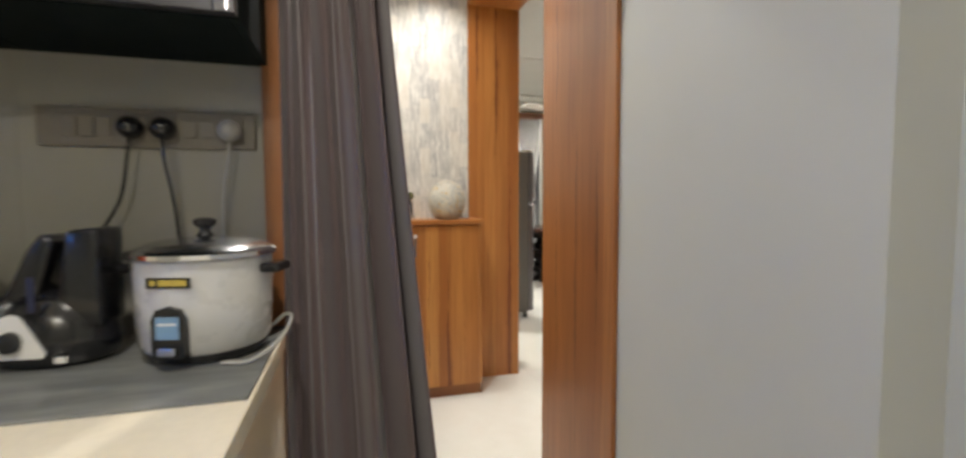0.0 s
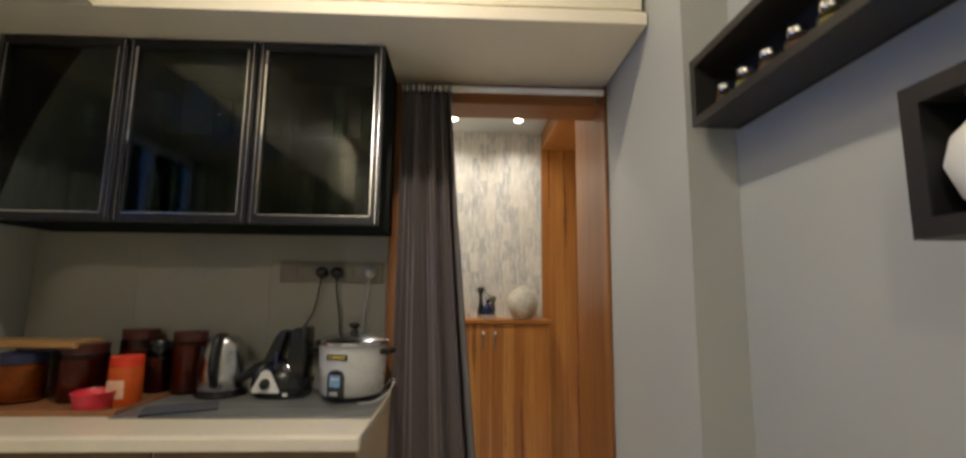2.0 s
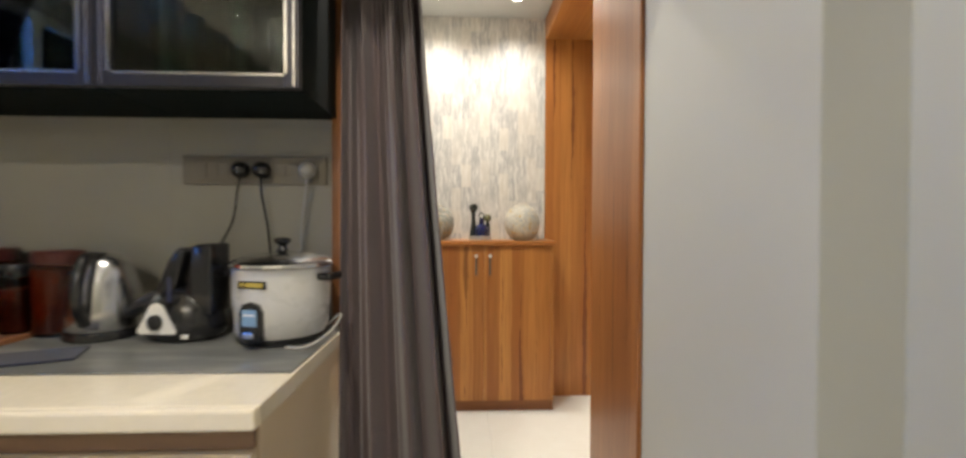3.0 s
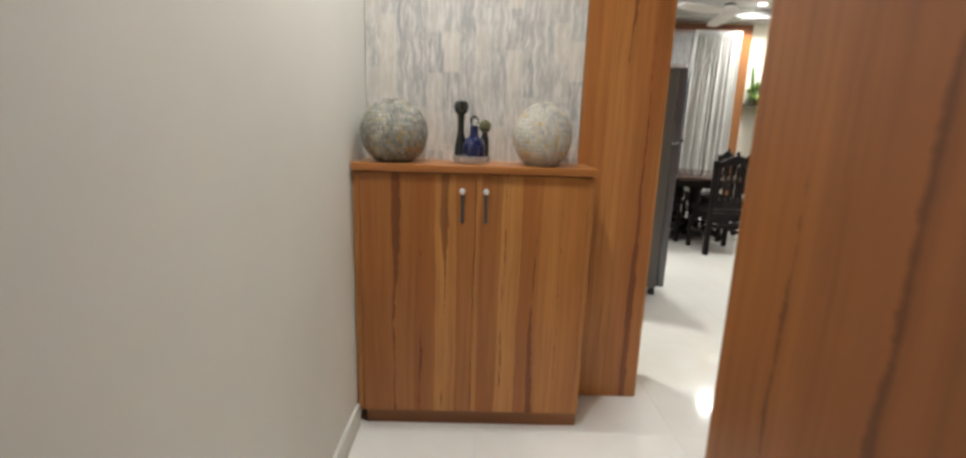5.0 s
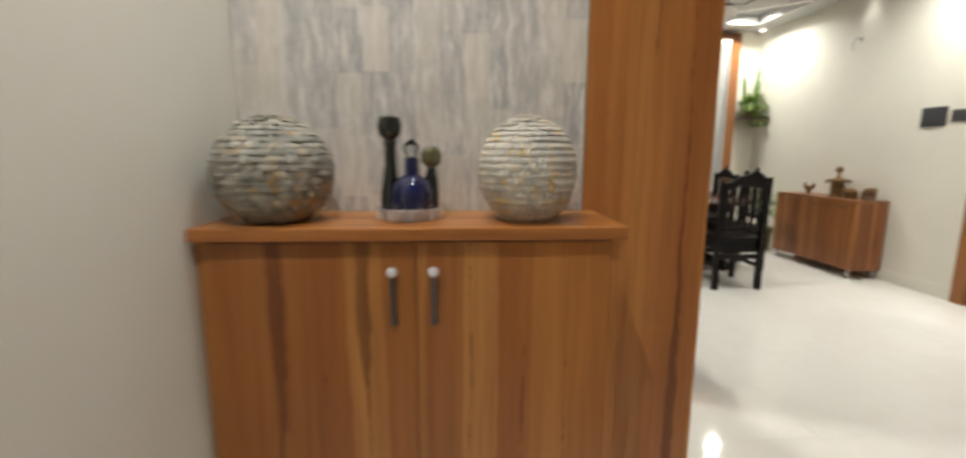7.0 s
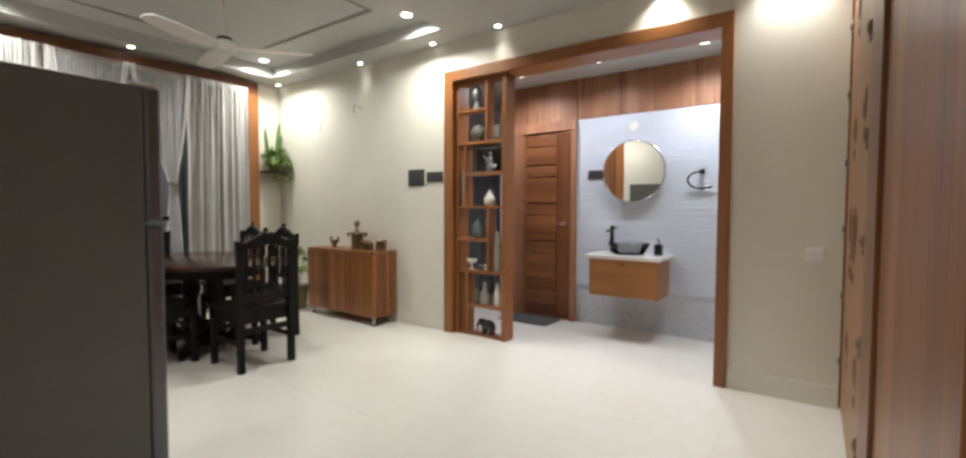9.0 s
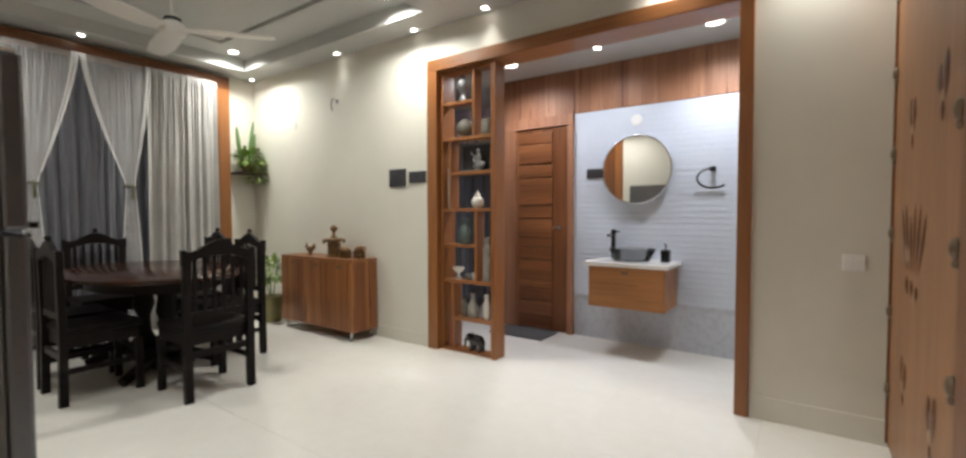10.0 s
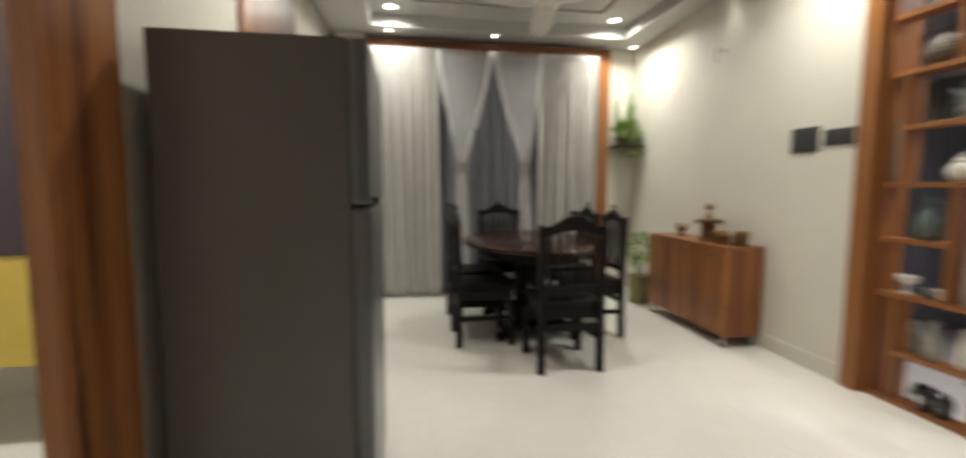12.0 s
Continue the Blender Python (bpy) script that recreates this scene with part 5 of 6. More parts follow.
part("finial", L([(0.035, 0.1865), (0.024, 0.205), (0.014, 0.222), (0.014, 0.245), (0.032, 0.262), (0.036, 0.282), (0.022, 0.300), (0.006, 0.310)], 18), M["bronze"], oil, smooth=True)


def elephant(name, place, s, material, label, turn=0.0):
    """Plain carved elephant."""
    bm = bmesh.new()
    bmesh.ops.create_uvsphere(bm, u_segments=20, v_segments=12, radius=1, matrix=pose(0, 0, 0.60) @ Matrix.Diagonal((0.30, 0.52, 0.34, 1)))
    bmesh.ops.create_uvsphere(bm, u_segments=16, v_segments=10, radius=1, matrix=pose(0, 0.56, 0.72) @ Matrix.Diagonal((0.20, 0.23, 0.25, 1)))
    for x in (-0.17, 0.17):
        for y in (-0.30, 0.28):
            tube(bm, [(x, y, 0), (x, y, 0.25), (x, y, 0.55)], [0.13, 0.115, 0.14], 12)
        bmesh.ops.create_uvsphere(bm, u_segments=12, v_segments=8, radius=1, matrix=pose(x * 1.35, 0.50, 0.74) @ Matrix.Diagonal((0.05, 0.15, 0.19, 1)))
    tube(bm, bend([(0, 0.72, 0.70), (0, 0.86, 0.50), (0, 0.86, 0.25), (0, 0.93, 0.12)], 5), [0.11 - 0.004 * i for i in range(16)], 10)
    tube(bm, [(0, -0.50, 0.70), (0, -0.57, 0.5), (0, -0.56, 0.35)], [0.035, 0.025, 0.03], 8)
    moved(bm, Matrix.Scale(s, 4))
    return solid(name, bm, M[material], label, "figurine", at=pose(*place, 0, 0, turn), smooth=True)


elephant("animal_figurine", (4.47, 6.21, SB), 0.118, "bronze", "bronze animal figurine on a sideboard", 10)
elephant("animal_figurine", (4.53, 6.09, SB), 0.128, "bronze", "larger bronze animal figurine on a sideboard", 165)


def fan():
    ob = thing("ceiling_fan", (3.01, 6.10, 2.375), "white three-bladed ceiling fan at rest", "ceiling fan")
    part("rod", T([(0, 0, 0.10), (0, 0, 0.47)], 0.011), M["fan"], ob, smooth=True)
    part("canopy", L([(0.02, 0.415), (0.05, 0.435), (0.055, 0.488)], 24), M["fan"], ob, smooth=True)
    part("motor", L([(0.02, -0.035), (0.07, -0.03), (0.085, 0.0), (0.08, 0.035), (0.045, 0.06), (0.03, 0.11)], 32), M["fan"], ob, smooth=True)
    part("motor_band", L([(0.046, 0.062), (0.05, 0.066), (0.05, 0.078), (0.046, 0.082)], 28), M["black_matt"], ob, "dark band", smooth=True)
    for k in range(3):
        bm = bmesh.new()
        outline = [(0.06, -0.045), (0.16, -0.085), (0.36, -0.092), (0.56, -0.07), (0.615, -0.05), (0.625, 0.0), (0.60, 0.045), (0.42, 0.062), (0.20, 0.058), (0.06, 0.035)]
        prism(bm, outline, -0.005, 0.005, axis="z")
        part("blade", moved(bm, pose(0, 0, 0.0, 9, 0, 0)), M["fan"], ob, at=pose(0, 0, 0.005, 0, 0, 80 + 120 * k))
    return ob


fan()


def fridge():
    ob = thing("refrigerator", (1.67, 4.80, 0), "grey double-door refrigerator standing against a wall", "refrigerator")
    part("body", B(-0.30, 0.255, -0.325, 0.325, 0.06, 1.625, r=0.008), M["fridge_side"], ob, "grey painted cabinet")
    for z0, z1, n in ((0.07, 1.115, "door"), (1.125, 1.625, "freezer_door")):
        d = part(n, B(0.258, 0.315, -0.325, 0.325, z0, z1, r=0.012), M["fridge_door"], ob, "steel-grey door")
        hz = z0 + 0.01
        if z0 > 0.5:
            part("handle", B(0.316, 0.338, -0.315, -0.255, hz - 0.006, hz + 0.014, r=0.004), M["black"], d, "black door grip")
    part("gasket", B(0.2555, 0.2575, -0.318, 0.318, 0.075, 1.615), M["black_matt"], ob)
    part("hinge_cover", B(0.22, 0.30, -0.31, -0.24, 1.626, 1.642, r=0.004), M["white"], ob)
    for x in (-0.25, 0.24):
        for y in (-0.28, 0.28):
            part("foot", L([(0.025, 0), (0.028, 0.01), (0.02, 0.0595)], 14, centre=(x, y, 0)), M["black"], ob, smooth=True)
    return ob


fridge()


# ---- plants ----
def leaves(bm, rng, centre, n, spread, size, rise=0.35):
    for _ in range(n):
        a, e = rng.uniform(0, 2 * math.pi), rng.uniform(-0.6, 1.3)
        d = Vector((math.cos(a) * math.cos(e), math.sin(a) * math.cos(e), math.sin(e) * 0.8 + rise * 0.3))
        p = Vector(centre) + Vector((d.x * spread[0], d.y * spread[1], d.z * spread[2])) * rng.uniform(0.35, 1.0)
        side = d.cross(Vector((0.1, 0.2, 1))).normalized()
        s = size * rng.uniform(0.6, 1.25)
        droop = Vector((0, 0, -s * rng.uniform(0.1, 0.7)))
        q = [p, p + d * s * 0.35 + side * s * 0.30, p + d * s * 0.8 + side * s * 0.2 + droop * 0.5, p + d * s * 1.15 + droop, p + d * s * 0.8 - side * s * 0.2 + droop * 0.5, p + d * s * 0.35 - side * s * 0.30]
        vs = [bm.verts.new(v) for v in q]
        mid = bm.verts.new(p + d * s * 0.5 + droop * 0.2 - Vector((0, 0, s * 0.06)))
        for j in range(6):
            bm.faces.new((vs[j], vs[(j + 1) % 6], mid))
    return bm


rng = random.Random(21)
ob = thing("wall_planter", (4.52, 8.0, 1.64), "wall-hung planter with trailing green leaves in a corner", "plant")
part("ledge", B(-0.145, 0.15, -0.14, 0.148, -0.014, 0.0, r=0.003), M["dark_brown"], ob, "dark wooden ledge")
part("pot", L([(0.05, 0.0005), (0.06, 0.01), (0.075, 0.10), (0.07, 0.105)], 20), M["olive_pot"], ob, smooth=True)
tagged(part("foliage", leaves(bmesh.new(), rng, (0, -0.03, 0.14), 230, (0.15, 0.15, 0.17), 0.066), M["leaf"], ob, "small bright green leaves"), kind="stuff")
tagged(part("trailing_foliage", leaves(bmesh.new(), rng, (0.03, -0.09, -0.06), 95, (0.11, 0.09, 0.16), 0.052), M["leaf"], ob, "trailing green leaves"), kind="stuff")
for x, h, lean in ((-0.115, 0.52, -0.03), (0.02, 0.60, 0.03), (0.05, 0.46, 0.02)):
    part("stalk", T(bend([(x * 0.6, -0.02, 0.08), (x, -0.02, 0.3), (x + lean, -0.03, h)], 5), [0.020, 0.021, 0.022, 0.022, 0.023, 0.023, 0.022, 0.021, 0.019, 0.015, 0.006], 8), M["stalk"], ob, "upright green stalk", smooth=True)
ob = thing("potted_plant", (4.44, 7.42, 0), "leafy plant in an olive pot on the floor", "plant")
part("pot", L([(0.085, 0), (0.095, 0.01), (0.115, 0.25), (0.118, 0.28), (0.105, 0.28)], 28), M["olive_pot"], ob, smooth=True)
tagged(part("foliage", leaves(bmesh.new(), rng, (0, 0, 0.50), 150, (0.14, 0.14, 0.24), 0.075), M["leaf"], ob, "dark green leaves"), kind="stuff")
for k in range(5):
    a = 2 * math.pi * k / 5
    part("stem", T([(0.02 * math.cos(a), 0.02 * math.sin(a), 0.26), (0.05 * math.cos(a), 0.05 * math.sin(a), 0.48), (0.10 * math.cos(a), 0.10 * math.sin(a), 0.68)], [0.006, 0.005, 0.003], 6), M["stalk"], ob, smooth=True)


# ---- wall fittings ----
def plate(name, y0, y1, z0, z1, material, label, switches, x=EX, t=0.010, smat=None):
    ob = thing(name, (x, (y0 + y1) / 2, z0), label, "switch")
    h, w = z1 - z0, (y1 - y0) / 2
    part("plate", B(-t, 0, -w, w, 0, h, r=0.003), M[material], ob)
    for i in range(switches):
        a = -w + 2 * w * (i + 0.12) / switches
        b = -w + 2 * w * (i + 0.88) / switches
        part("switch", B(-t - 0.004, -t, a, b, h * 0.2, h * 0.8, r=0.002), M[smat or material], ob)
    return ob


plate("switch_plate", 5.615, 5.83, 1.41, 1.573, "plate_dark", "black square switch plate", 4)
plate("switch_plate", 5.375, 5.58, 1.44, 1.54, "plate_dark", "black oblong switch plate", 3)
plate("switch_plate", 2.405, 2.50, 0.872, 0.955, "white", "white two-gang switch plate on a cream wall", 2)
plate("sensor_plate", 7.28, 7.35, 2.10, 2.17, "white", "small white wall sensor", 1)
plate("switch_plate", 4.20, 4.356, 1.49, 1.578, "plate_dark", "black oblong switch plate", 2, x=WX - 0.022)
ob = thing("wall_hook", (EX, 6.57, 2.30), "small steel wall hook", "hook")
part("rose", moved(L([(0.025, 0), (0.022, 0.012), (0.01, 0.015)], 18), pose(0, 0, 0, 0, -90, 0)), M["steel"], ob, smooth=True)
part("arm", T(bend([(-0.012, 0, 0), (-0.06, 0, 0.015), (-0.07, 0.01, -0.05), (-0.05, 0.02, -0.10)], 5), 0.008, 8), M["steel"], ob, smooth=True)


# ---- shelf unit in the opening ----
SX0, SX1 = 4.70, 4.812
YL, YR = 5.232, 4.665
ob = thing("display_shelf", (SX0, YR, 0), "open teak display shelf dividing the opening", "shelf unit")
D, W, t = SX1 - SX0, YL - YR, 0.026
part("side_panel", B(-0.012, D + 0.012, 0, 0.045, 0, 2.362, r=0.002), M["frame"], ob)
part("side_panel", B(0, D, W - 0.026, W - 0.001, 0, 2.362, r=0.002), M["frame"], ob)
yl, yr = W - 0.028, 0.047
V1, V2, V3, V4 = 0.225, 0.465, 0.205, 0.44
for z, a, b in ((0.0, yr, yl), (2.335, yr, yl), (2.075, V1 + 0.013, yl), (1.775, yr, yl), (1.490, yr, V2 - 0.013), (1.185, yr, yl), (0.885, V3 + 0.013, yl), (0.585, yr, yl), (0.270, yr, V4 - 0.013)):
    part("shelf_board", B(0.004, D - 0.004, a, b, z, z + t, r=0.0015), M["frame_y"], ob)
for y, z0, z1 in ((V1, 1.801, 2.335), (V2, 1.211, 1.775), (V3, 0.611, 1.185), (V4, 0.026, 0.585)):
    part("divider", B(0.004, D - 0.004, y - 0.012, y + 0.012, z0 + 0.001, z1 - 0.001, r=0.0015), M["frame"], ob)
XC = (SX0 + SX1) / 2


def ware(name, y, z, rings, material, label, category="vase", n=24, sx=0.62, sy=1.0):
    return solid(name, L(rings, n, sx=sx, sy=sy), M[material], label, category, at=pose(XC, YR + y, z), smooth=True)


def joined(bm, other):
    me = bpy.data.meshes.new("piece")
    other.to_mesh(me)
    other.free()
    bm.from_mesh(me)
    bpy.data.meshes.remove(me)
    return bm


ware("bust", 0.37, 2.101, [(0.040, 0), (0.044, 0.02), (0.024, 0.045), (0.022, 0.065), (0.040, 0.085), (0.052, 0.125), (0.050, 0.155), (0.036, 0.185), (0.026, 0.19), (0.020, 0.21), (0.004, 0.222)], "silver_ware", "pale grey stone head sculpture on a shelf", "sculpture")
bands = [(0.04, 0.0)]
for k in range(9):
    a = radians(-62 + 15.5 * k)
    bands += [(0.088 * math.cos(a), 0.078 + 0.072 * math.sin(a)), (0.083 * math.cos(a + 0.12), 0.078 + 0.068 * math.sin(a + 0.12))]
ware("round_vase", 0.35, 1.801, bands + [(0.030, 0.149), (0.034, 0.157), (0.026, 0.158)], "carved_stone", "round banded dark stoneware vase on a shelf", n=32)
ware("small_pot", 0.125, 1.801, [(0.040, 0), (0.052, 0.015), (0.055, 0.04), (0.050, 0.045), (0.055, 0.08), (0.050, 0.085), (0.053, 0.12), (0.044, 0.13), (0.020, 0.132)], "carved_stone", "squat carved grey-brown pot on a shelf")
ware("candle_stand", 0.505, 1.211, [(0.026, 0), (0.030, 0.012)] + [(0.027 + 0.004 * (k % 2), 0.03 + 0.03 * k) for k in range(9)] + [(0.020, 0.305), (0.032, 0.325), (0.030, 0.34)], "patterned", "tall pale carved column vase on a shelf")
ware("round_jar", 0.22, 1.211, [(0.03, 0), (0.052, 0.02), (0.058, 0.06), (0.045, 0.085), (0.028, 0.095), (0.032, 0.105), (0.020, 0.12), (0.010, 0.125), (0.012, 0.138), (0.003, 0.145)], "white_ware", "small white lidded jar on a shelf", "jar")
jug = thing("jug", (XC, YR + 0.35, 0.911), "dark green-grey jug with a curved handle on a shelf", "jug")
part("body", L([(0.04, 0), (0.068, 0.03), (0.072, 0.085), (0.04, 0.14), (0.024, 0.17), (0.024, 0.19), (0.038, 0.215), (0.033, 0.216)], 24, sx=0.62), M["copper_net"], jug, smooth=True)
part("handle", T(bend([(0, -0.026, 0.185), (0, -0.075, 0.19), (0, -0.095, 0.14), (0, -0.066, 0.085)], 6), 0.008, 8), M["copper_net"], jug, smooth=True)
ware("tall_vase", 0.125, 0.611, [(0.036, 0), (0.040, 0.01)] + [(0.038 + 0.002 * (k % 2), 0.03 + 0.03 * k) for k in range(9)] + [(0.024, 0.31), (0.022, 0.33), (0.030, 0.36), (0.026, 0.362)], "patterned", "tall grey patterned cylinder vase on a shelf")
ware("footed_bowl", 0.42, 0.611, [(0.03, 0), (0.034, 0.006), (0.012, 0.02), (0.012, 0.05), (0.05, 0.075), (0.06, 0.10), (0.056, 0.10)], "white_ware", "white footed bowl on a shelf", "bowl")
ware("white_bowl", 0.30, 0.611, [(0.03, 0), (0.04, 0.01), (0.05, 0.05), (0.047, 0.05)], "silver_ware", "dull silver bowl on a shelf", "bowl")
ware("small_cup", 0.255, 0.611, [(0.018, 0), (0.024, 0.008), (0.027, 0.06), (0.024, 0.06)], "white_ware", "small white cup on a shelf", "cup")
ware("bottle_vase", 0.27, 0.296, [(0.04, 0), (0.052, 0.02), (0.052, 0.08), (0.032, 0.125), (0.018, 0.16), (0.018, 0.18), (0.028, 0.205), (0.022, 0.207)], "patterned", "cream bottle vase on a shelf")
ware("slim_vase", 0.13, 0.296, [(0.022, 0), (0.03, 0.02), (0.034, 0.12), (0.016, 0.18), (0.022, 0.205)], "white_ware", "slim white vase on a shelf")
ware("slim_vase", 0.36, 0.296, [(0.020, 0), (0.028, 0.02), (0.030, 0.09), (0.013, 0.14), (0.018, 0.16)], "carved_stone", "slim grey-brown vase on a shelf")
ware("figurine", 0.50, 0.026, [(0.034, 0), (0.036, 0.02), (0.022, 0.05), (0.030, 0.10), (0.028, 0.14), (0.014, 0.16), (0.020, 0.185), (0.016, 0.205), (0.004, 0.215)], "red_brown", "small red-brown lacquered figurine on the lowest shelf", "figurine", 18)
frame_panel = thing("framed_panel", (SX1 - 0.020, YR + 0.25, 1.5165), "black framed plaque with a metal figure leaning in a shelf", "plaque")
part("panel", B(0, 0.008, -0.155, 0.155, 0, 0.235), M["black_matt"], frame_panel, "black backing panel")
for b in ((-0.155, 0.155, 0.222, 0.240), (-0.155, 0.155, 0.0, 0.014), (-0.160, -0.146, 0.0, 0.240), (0.146, 0.160, 0.0, 0.240)):
    part("rim", B(-0.008, -0.0005, *b, r=0.002), M["silver_ware"], frame_panel, "pale metal rim")
# plaque figure: a plain seated shape playing an instrument
fig = L([(0.036, 0), (0.040, 0.008), (0.034, 0.016), (0.046, 0.03), (0.040, 0.055), (0.024, 0.075), (0.030, 0.105), (0.024, 0.13), (0.010, 0.14), (0.018, 0.155), (0.016, 0.175), (0.004, 0.185)], 18, sx=0.55)
joined(fig, T(bend([(0, -0.055, 0.05), (0, 0.0, 0.085), (0, 0.075, 0.15)], 5), [0.020, 0.019, 0.016, 0.012, 0.009, 0.008, 0.007, 0.007, 0.007, 0.008, 0.009], 8))
joined(fig, T(bend([(0, 0.02, 0.12), (0.01, 0.055, 0.10), (0.0, 0.04, 0.075)], 5), 0.009, 8))
solid("figurine", fig, M["silver_ware"], "dull silver seated figurine before a black plaque", "figurine", at=pose(XC - 0.018, YR + 0.20, 1.516), smooth=True)
elephant("elephant_figurine", (XC - 0.005, YR + 0.225, 0.026), 0.140, "black", "black wooden elephant figurine on the lowest shelf", 0)
drape("wash_curtain", (5.93, 6.62), (5.91, 6.64), 0.02, 2.1, 0.0, 9, 0.03, M["curtain_slate"], "slate grey door curtain at the end of a passage", seed=9).matrix_world = Matrix(((0, -1, 0, 6.55), (1, 0, 0, 0), (0, 0, 1, 0), (0, 0, 0, 1)))
ob = thing("curtain_rod", (6.55, 5.90, 2.10), "pale curtain rod over a passage door", "curtain rod")
part("rod", T([(0, 0, 0), (0, 0.77, 0)], 0.013), M["white"], ob, smooth=True)
for y in (0.01, 0.76):
    part("bracket", B(0.014, 0.068, y - 0.008, y + 0.008, -0.012, 0.012, r=0.002), M["white"], ob)


# ---- wash area ----
def bath_door():
    ob = tagged(new("door_1"), "closed dark teak bathroom door with horizontal grooved panels", "door", "", "structure")
    ob.matrix_world = pose(WX - 0.036, 4.548, 0.01)
    part("leaf", B(0, 0.035, 0, 0.564, 0, 1.992, r=0.002), M["door"], ob)
    part("stile", B(-0.007, -0.0005, 0.002, 0.15, 0.004, 1.988, r=0.002), M["door"], ob)
    part("stile", B(-0.007, -0.0005, 0.534, 0.562, 0.004, 1.988, r=0.002), M["door"], ob)
    z = 0.01
    for h in (0.28, 0.13, 0.28, 0.13, 0.28, 0.13, 0.28, 0.13, 0.20, 0.115):
        part("panel", B(-0.010, -0.0005, 0.156, 0.528, z, z + h - 0.014, r=0.006), M["door_y"], ob)
        z += h
    handle = part("door_handle", moved(L([(0.024, 0), (0.022, 0.008), (0.012, 0.010), (0.012, 0.045), (0.008, 0.047)], 18), pose(-0.007, 0.075, 1.02, 0, -90, 0)), M["chrome"], ob, "chrome lever handle", smooth=True)
    part("lever", T([(-0.045, 0.075, 1.02), (-0.05, 0.10, 1.02), (-0.048, 0.125, 1.018)], 0.008), M["chrome"], handle, smooth=True)
    return ob


bath_door()
solid("doormat", B(-0.17, 0.17, -0.29, 0.29, 0, 0.012, r=0.004), M["doormat"], "dark grey doormat before the bathroom door", "doormat", at=pose(5.56, 4.92, 0))


def vanity():
    ob = thing("vanity_unit", (WX - 0.0125, 3.86, 0.385), "wall-hung teak vanity drawer unit", "vanity")
    part("body", B(-0.40, -0.001, -0.31, 0.31, 0, 0.345, r=0.002), M["vanity"], ob)
    part("drawer_front", B(-0.418, -0.401, -0.308, 0.308, 0.003, 0.342, r=0.002), M["vanity"], ob)
    part("finger_pull", B(-0.4215, -0.4185, -0.03, 0.03, 0.285, 0.31, r=0.002), M["gap"], ob, "dark finger pull")
    part("top", B(-0.46, -0.011, -0.345, 0.345, 0.3455, 0.3785, r=0.003), M["stone_top"], ob, "white stone top")
    return ob


vanity()
bm = L([(0.11, 0), (0.125, 0.006), (0.165, 0.095), (0.168, 0.11), (0.160, 0.11), (0.118, 0.014), (0.002, 0.012)], 40, sx=0.85, sy=1.15)
solid("wash_basin", bm, M["basin"], "smoked glass vessel basin on the vanity", "basin", at=pose(WX - 0.25, 3.86, 0.7635), smooth=True)
ob = thing("basin_tap", (WX - 0.09, 4.075, 0.7635), "tall black basin tap", "tap")
part("column", B(-0.018, 0.018, -0.018, 0.018, 0, 0.26, r=0.004), M["black"], ob)
part("spout", B(-0.135, -0.019, -0.012, 0.012, 0.20, 0.222, r=0.004), M["black"], ob)
part("lever", B(-0.015, 0.015, -0.055, -0.0185, 0.235, 0.247, r=0.003), M["black"], ob)
ob = thing("soap_dispenser", (WX - 0.2, 3.60, 0.7635), "black soap dispenser beside the basin", "soap dispenser")
part("bottle", B(-0.035, 0.035, -0.035, 0.035, 0, 0.105, r=0.01), M["black"], ob)
part("pump", T([(0, 0, 0.1055), (0, 0, 0.15), (-0.035, 0, 0.152)], 0.006, 8), M["black"], ob, smooth=True)


def mirror():
    ob = thing("round_mirror", (WX - 0.062, 3.885, 1.548), "round wall mirror with a thin steel frame", "mirror")
    r = 0.291
    part("mount", B(0.001, 0.040, -0.12, 0.12, -0.12, 0.12, r=0.004), M["black_matt"], ob, "hidden wall mount")
    bm = L([(r, 0), (r, 0.016)], 64)
    part("glass", moved(bm, pose(0, 0, 0, 0, -90, 0)), M["mirror"], ob, "mirror glass", smooth=True)
    bm = bmesh.new()
    tube(bm, [(-0.010, (r + 0.003) * math.cos(a), (r + 0.004) * math.sin(a)) for a in (2 * math.pi * k / 64 for k in range(65))], 0.008, 8)
    part("frame", bm, M["steel"], ob, "thin steel ring frame", smooth=True)
    return ob


mirror()
ob = thing("towel_ring", (WX - 0.024, 3.28, 1.52), "open black towel ring on the tiled wall", "towel ring")
part("mount", B(-0.05, 0, -0.02, 0.02, -0.02, 0.02, r=0.004), M["black"], ob)
pts = [(-0.045 - 0.05 * math.sin(a) * 0.6, -0.115 * math.cos(a), -0.075 + 0.075 * math.sin(a)) for a in (radians(d) for d in range(85, 316, 10))]
part("ring", T(pts, 0.009, 8), M["black"], ob, smooth=True)
ob = thing("wall_disc", (WX - 0.022, 3.90, 1.985), "round white cover on the tiled wall", "cover")
part("cover", moved(L([(0.048, 0), (0.046, 0.008), (0.03, 0.010)], 28), pose(0, 0, 0, 0, -90, 0)), M["white"], ob, smooth=True)


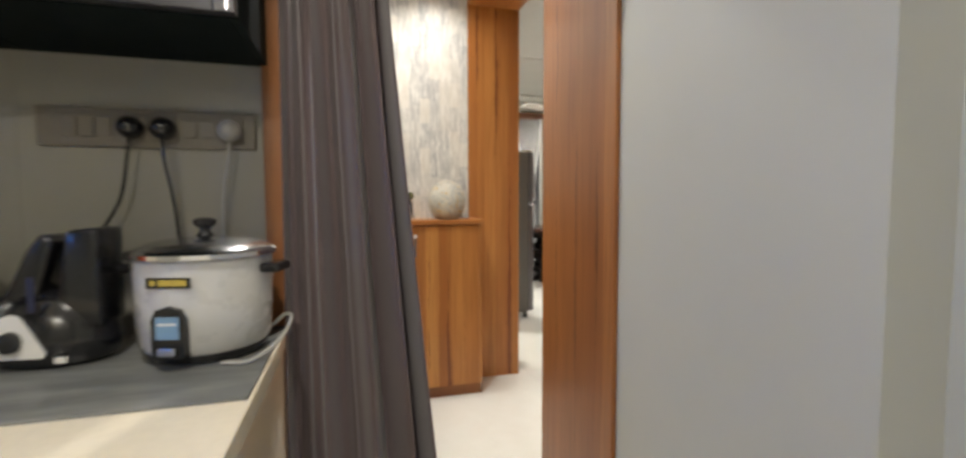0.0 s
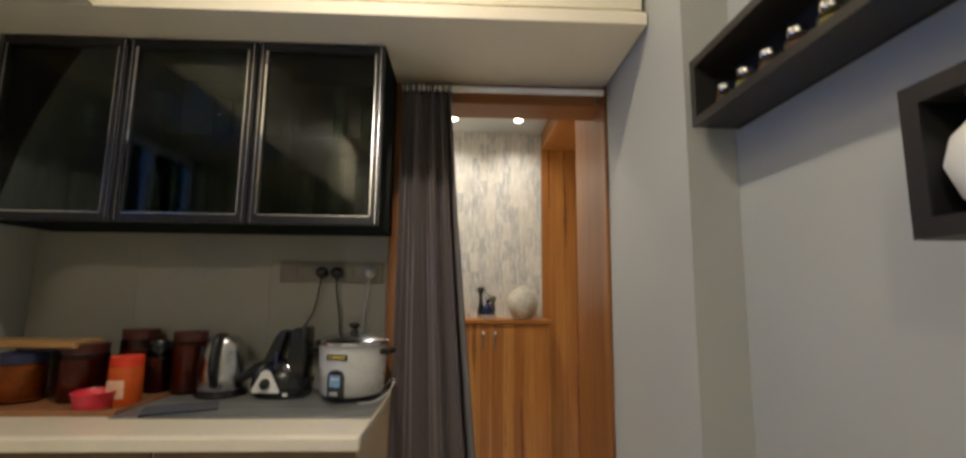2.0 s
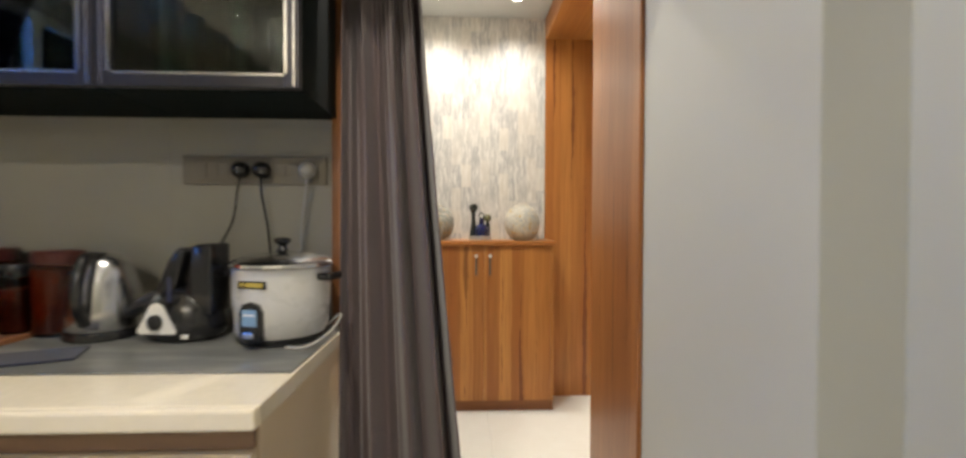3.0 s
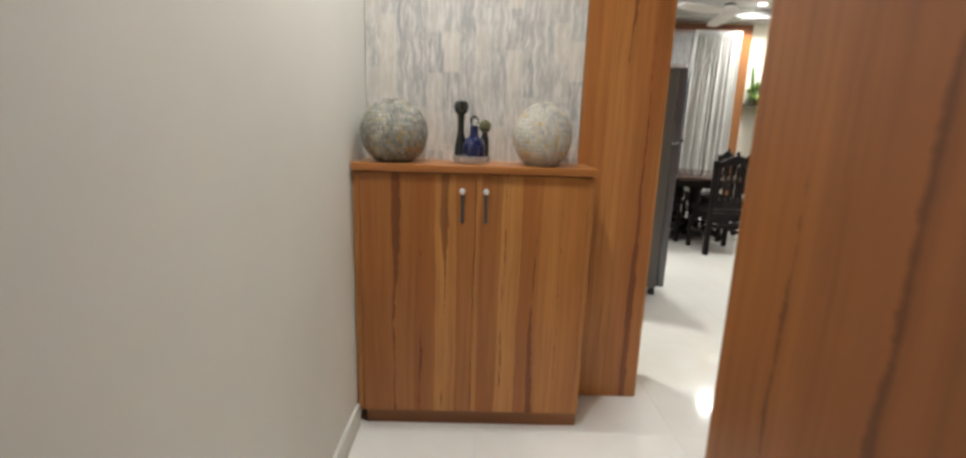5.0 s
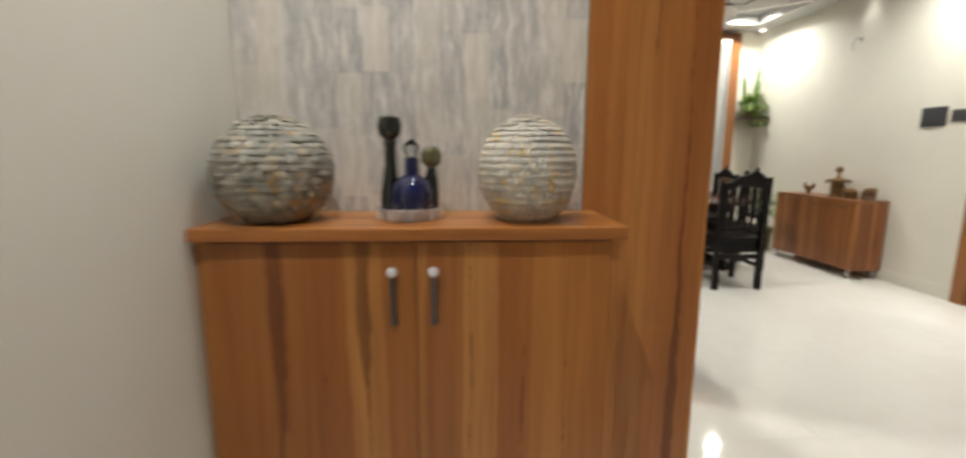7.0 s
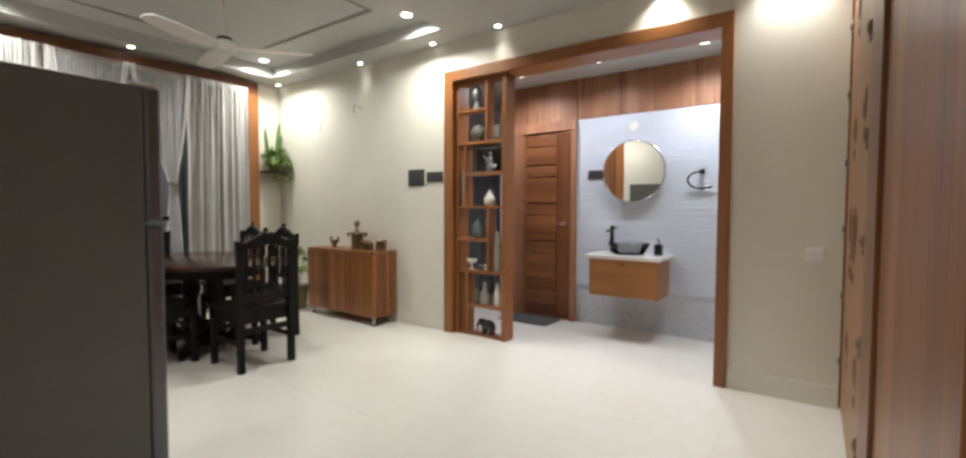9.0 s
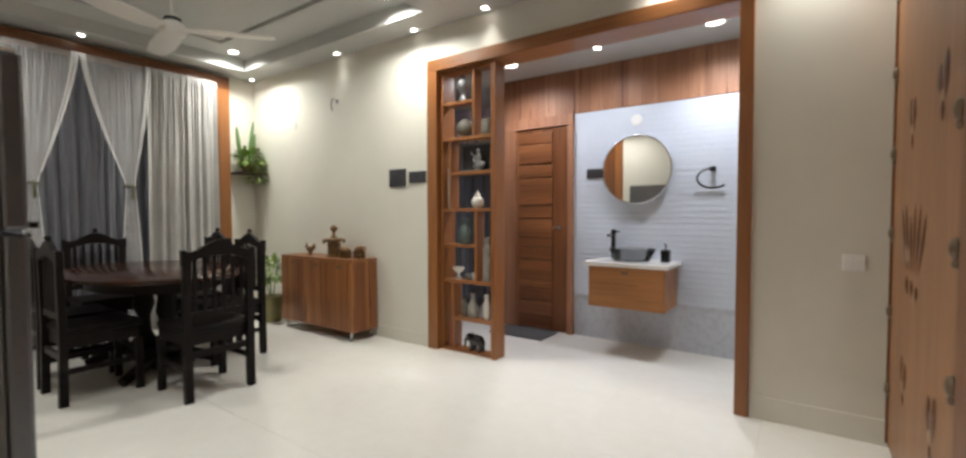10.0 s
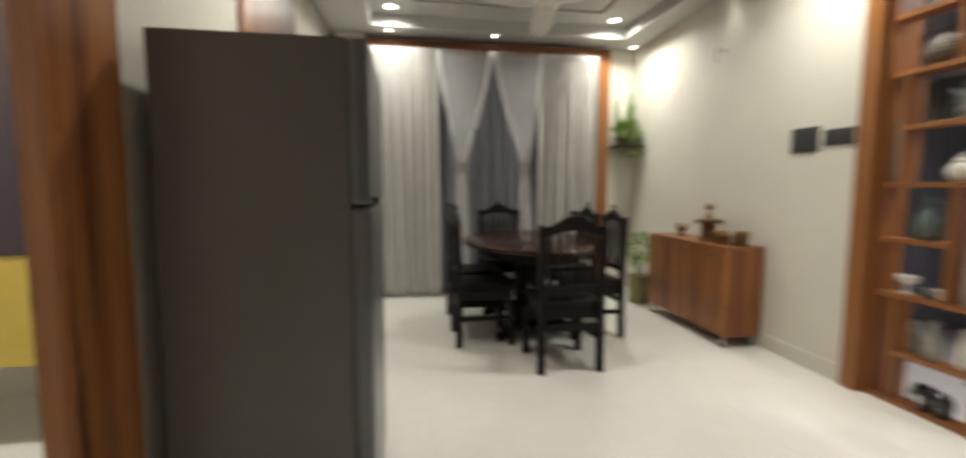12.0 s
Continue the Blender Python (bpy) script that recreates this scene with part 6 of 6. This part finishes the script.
# ---- carved door on the south wall ----
def carved_door():
    ob = tagged(new("door_2"), "carved teak shrine door with flowers and studs", "door", "", "structure")
    ob.matrix_world = pose(3.06, 2.27, 0)
    stud_frame = part("leaf", B(0.34, 1.60, 0.0, 0.036, 0.02, 2.48, r=0.002), M["carved"], ob, "carved teak leaf")
    part("jamb", B(0.0, 0.338, 0.0, 0.044, 0, 2.60, r=0.003), M["door"], ob, "plain dark teak jamb")
    part("head", B(0.34, 1.60, 0.0, 0.05, 2.482, 2.60, r=0.003), M["frame_x"], ob)
    part("edge_strip", B(1.602, 1.617, 0.0, 0.046, 0.02, 2.48, r=0.003), M["door"], ob, "dark edge strip")
    for x in (1.59, 0.385):
        for k in range(6):
            bm = L([(0.020, 0), (0.026, 0.004), (0.020, 0.014), (0.008, 0.019)], 12, sx=0.9, sy=1.3)
            other = L([(0.013, 0), (0.016, 0.003), (0.012, 0.010), (0.004, 0.013)], 10, centre=(0, 0.042, 0))
            me = bpy.data.meshes.new("lobe")
            other.to_mesh(me)
            other.free()
            bm.from_mesh(me)
            bpy.data.meshes.remove(me)
            part("stud", moved(bm, pose(x, 0.0365, 0.30 + 0.385 * k, -90)), M["stud"], stud_frame, "two-lobed brown stud", smooth=True)
    rng = random.Random(5)

    def petals(x, z, count, length, width, spread, gap, material="carving"):
        """A fan of shallow carved petals rising from one foot."""
        bm = bmesh.new()
        for j in range(count):
            s = length * rng.uniform(0.82, 1.1)
            a = (j - (count - 1) / 2) * spread + rng.uniform(-3, 3)
            one = L([(0.002, 0), (width * 0.7, s * 0.3), (width, s * 0.55), (width * 0.6, s * 0.85), (0.002, s)], 8, sy=0.22)
            moved(one, pose(x + gap * (j - (count - 1) / 2), 0.037, z, 0, a, 0))
            me = bpy.data.meshes.new("petal")
            one.to_mesh(me)
            one.free()
            bm.from_mesh(me)
            bpy.data.meshes.remove(me)
        part("carving", bm, M[material], stud_frame, "pale carved leaf" if material == "carving_pale" else "dark carved flower relief", smooth=True)

    petals(1.07, 0.93, 6, 0.27, 0.026, 12, 0.050)
    petals(1.16, 0.95, 2, 0.12, 0.022, 14, 0.05, "carving_pale")
    petals(1.07, 0.83, 3, 0.08, 0.030, 26, 0.085)
    petals(1.01, 0.80, 1, 0.06, 0.018, 0, 0, "carving_pale")
    for x, z in ((0.62, 1.53), (1.14, 1.50), (0.66, 0.42), (1.20, 0.42), (0.62, 2.14), (1.14, 2.10)):
        petals(x, z, 2, 0.15, 0.036, 14, 0.055)
        petals(x + 0.01, z - 0.015, 1, 0.055, 0.018, 0, 0, "carving_pale")
        petals(x, z - 0.075, 1, 0.065, 0.022, 0, 0)
    return ob


carved_door()
trim("south_panel", M["pier"], (2.10, 3.055, 2.27, 2.30, 0, 2.74), label="plain teak wall panel beside the carved door", r=0.003)

# ---- side room seen through its doorway ----
ob = thing("storage_unit", (0.50, 5.25, 0), "dark brown storage unit with mustard drawers", "cabinet")
part("lower_body", B(-0.7, 0.62, -0.02, 0.40, 0.40, 0.885, r=0.003), M["mustard"], ob, "mustard drawers")
part("upper_body", B(-0.7, 0.62, -0.03, 0.40, 0.887, 2.0, r=0.003), M["dark_brown"], ob, "dark brown cupboard")
for x in (-0.65, 0.57):
    for y in (0.03, 0.35):
        part("leg", B(x - 0.02, x + 0.02, y - 0.02, y + 0.02, 0, 0.399), M["dark_brown"], ob)

# ---- floor tiles ----
tile_mesh = mesh("floor_tile", B(0.0003, 0.7997, 0.0003, 0.7997, -0.006, 0.0, r=0.0005), M["marble"])
for i in range(-3, 9):
    for j in range(-7, 7):
        x, y = 0.597 + 0.8 * (i - 1), 2.84 + 0.8 * j
        if x > 6.7 or x < -2.0 or y < -2.6 or y > 8.2:
            continue
        if x + 0.8 < -1.4 or (y > 1.5 and x + 0.8 < -1.0):
            continue
        tile = new("floor_tile", tile_mesh)
        tile.parent = floor
        tile.location = (x, y, 0)
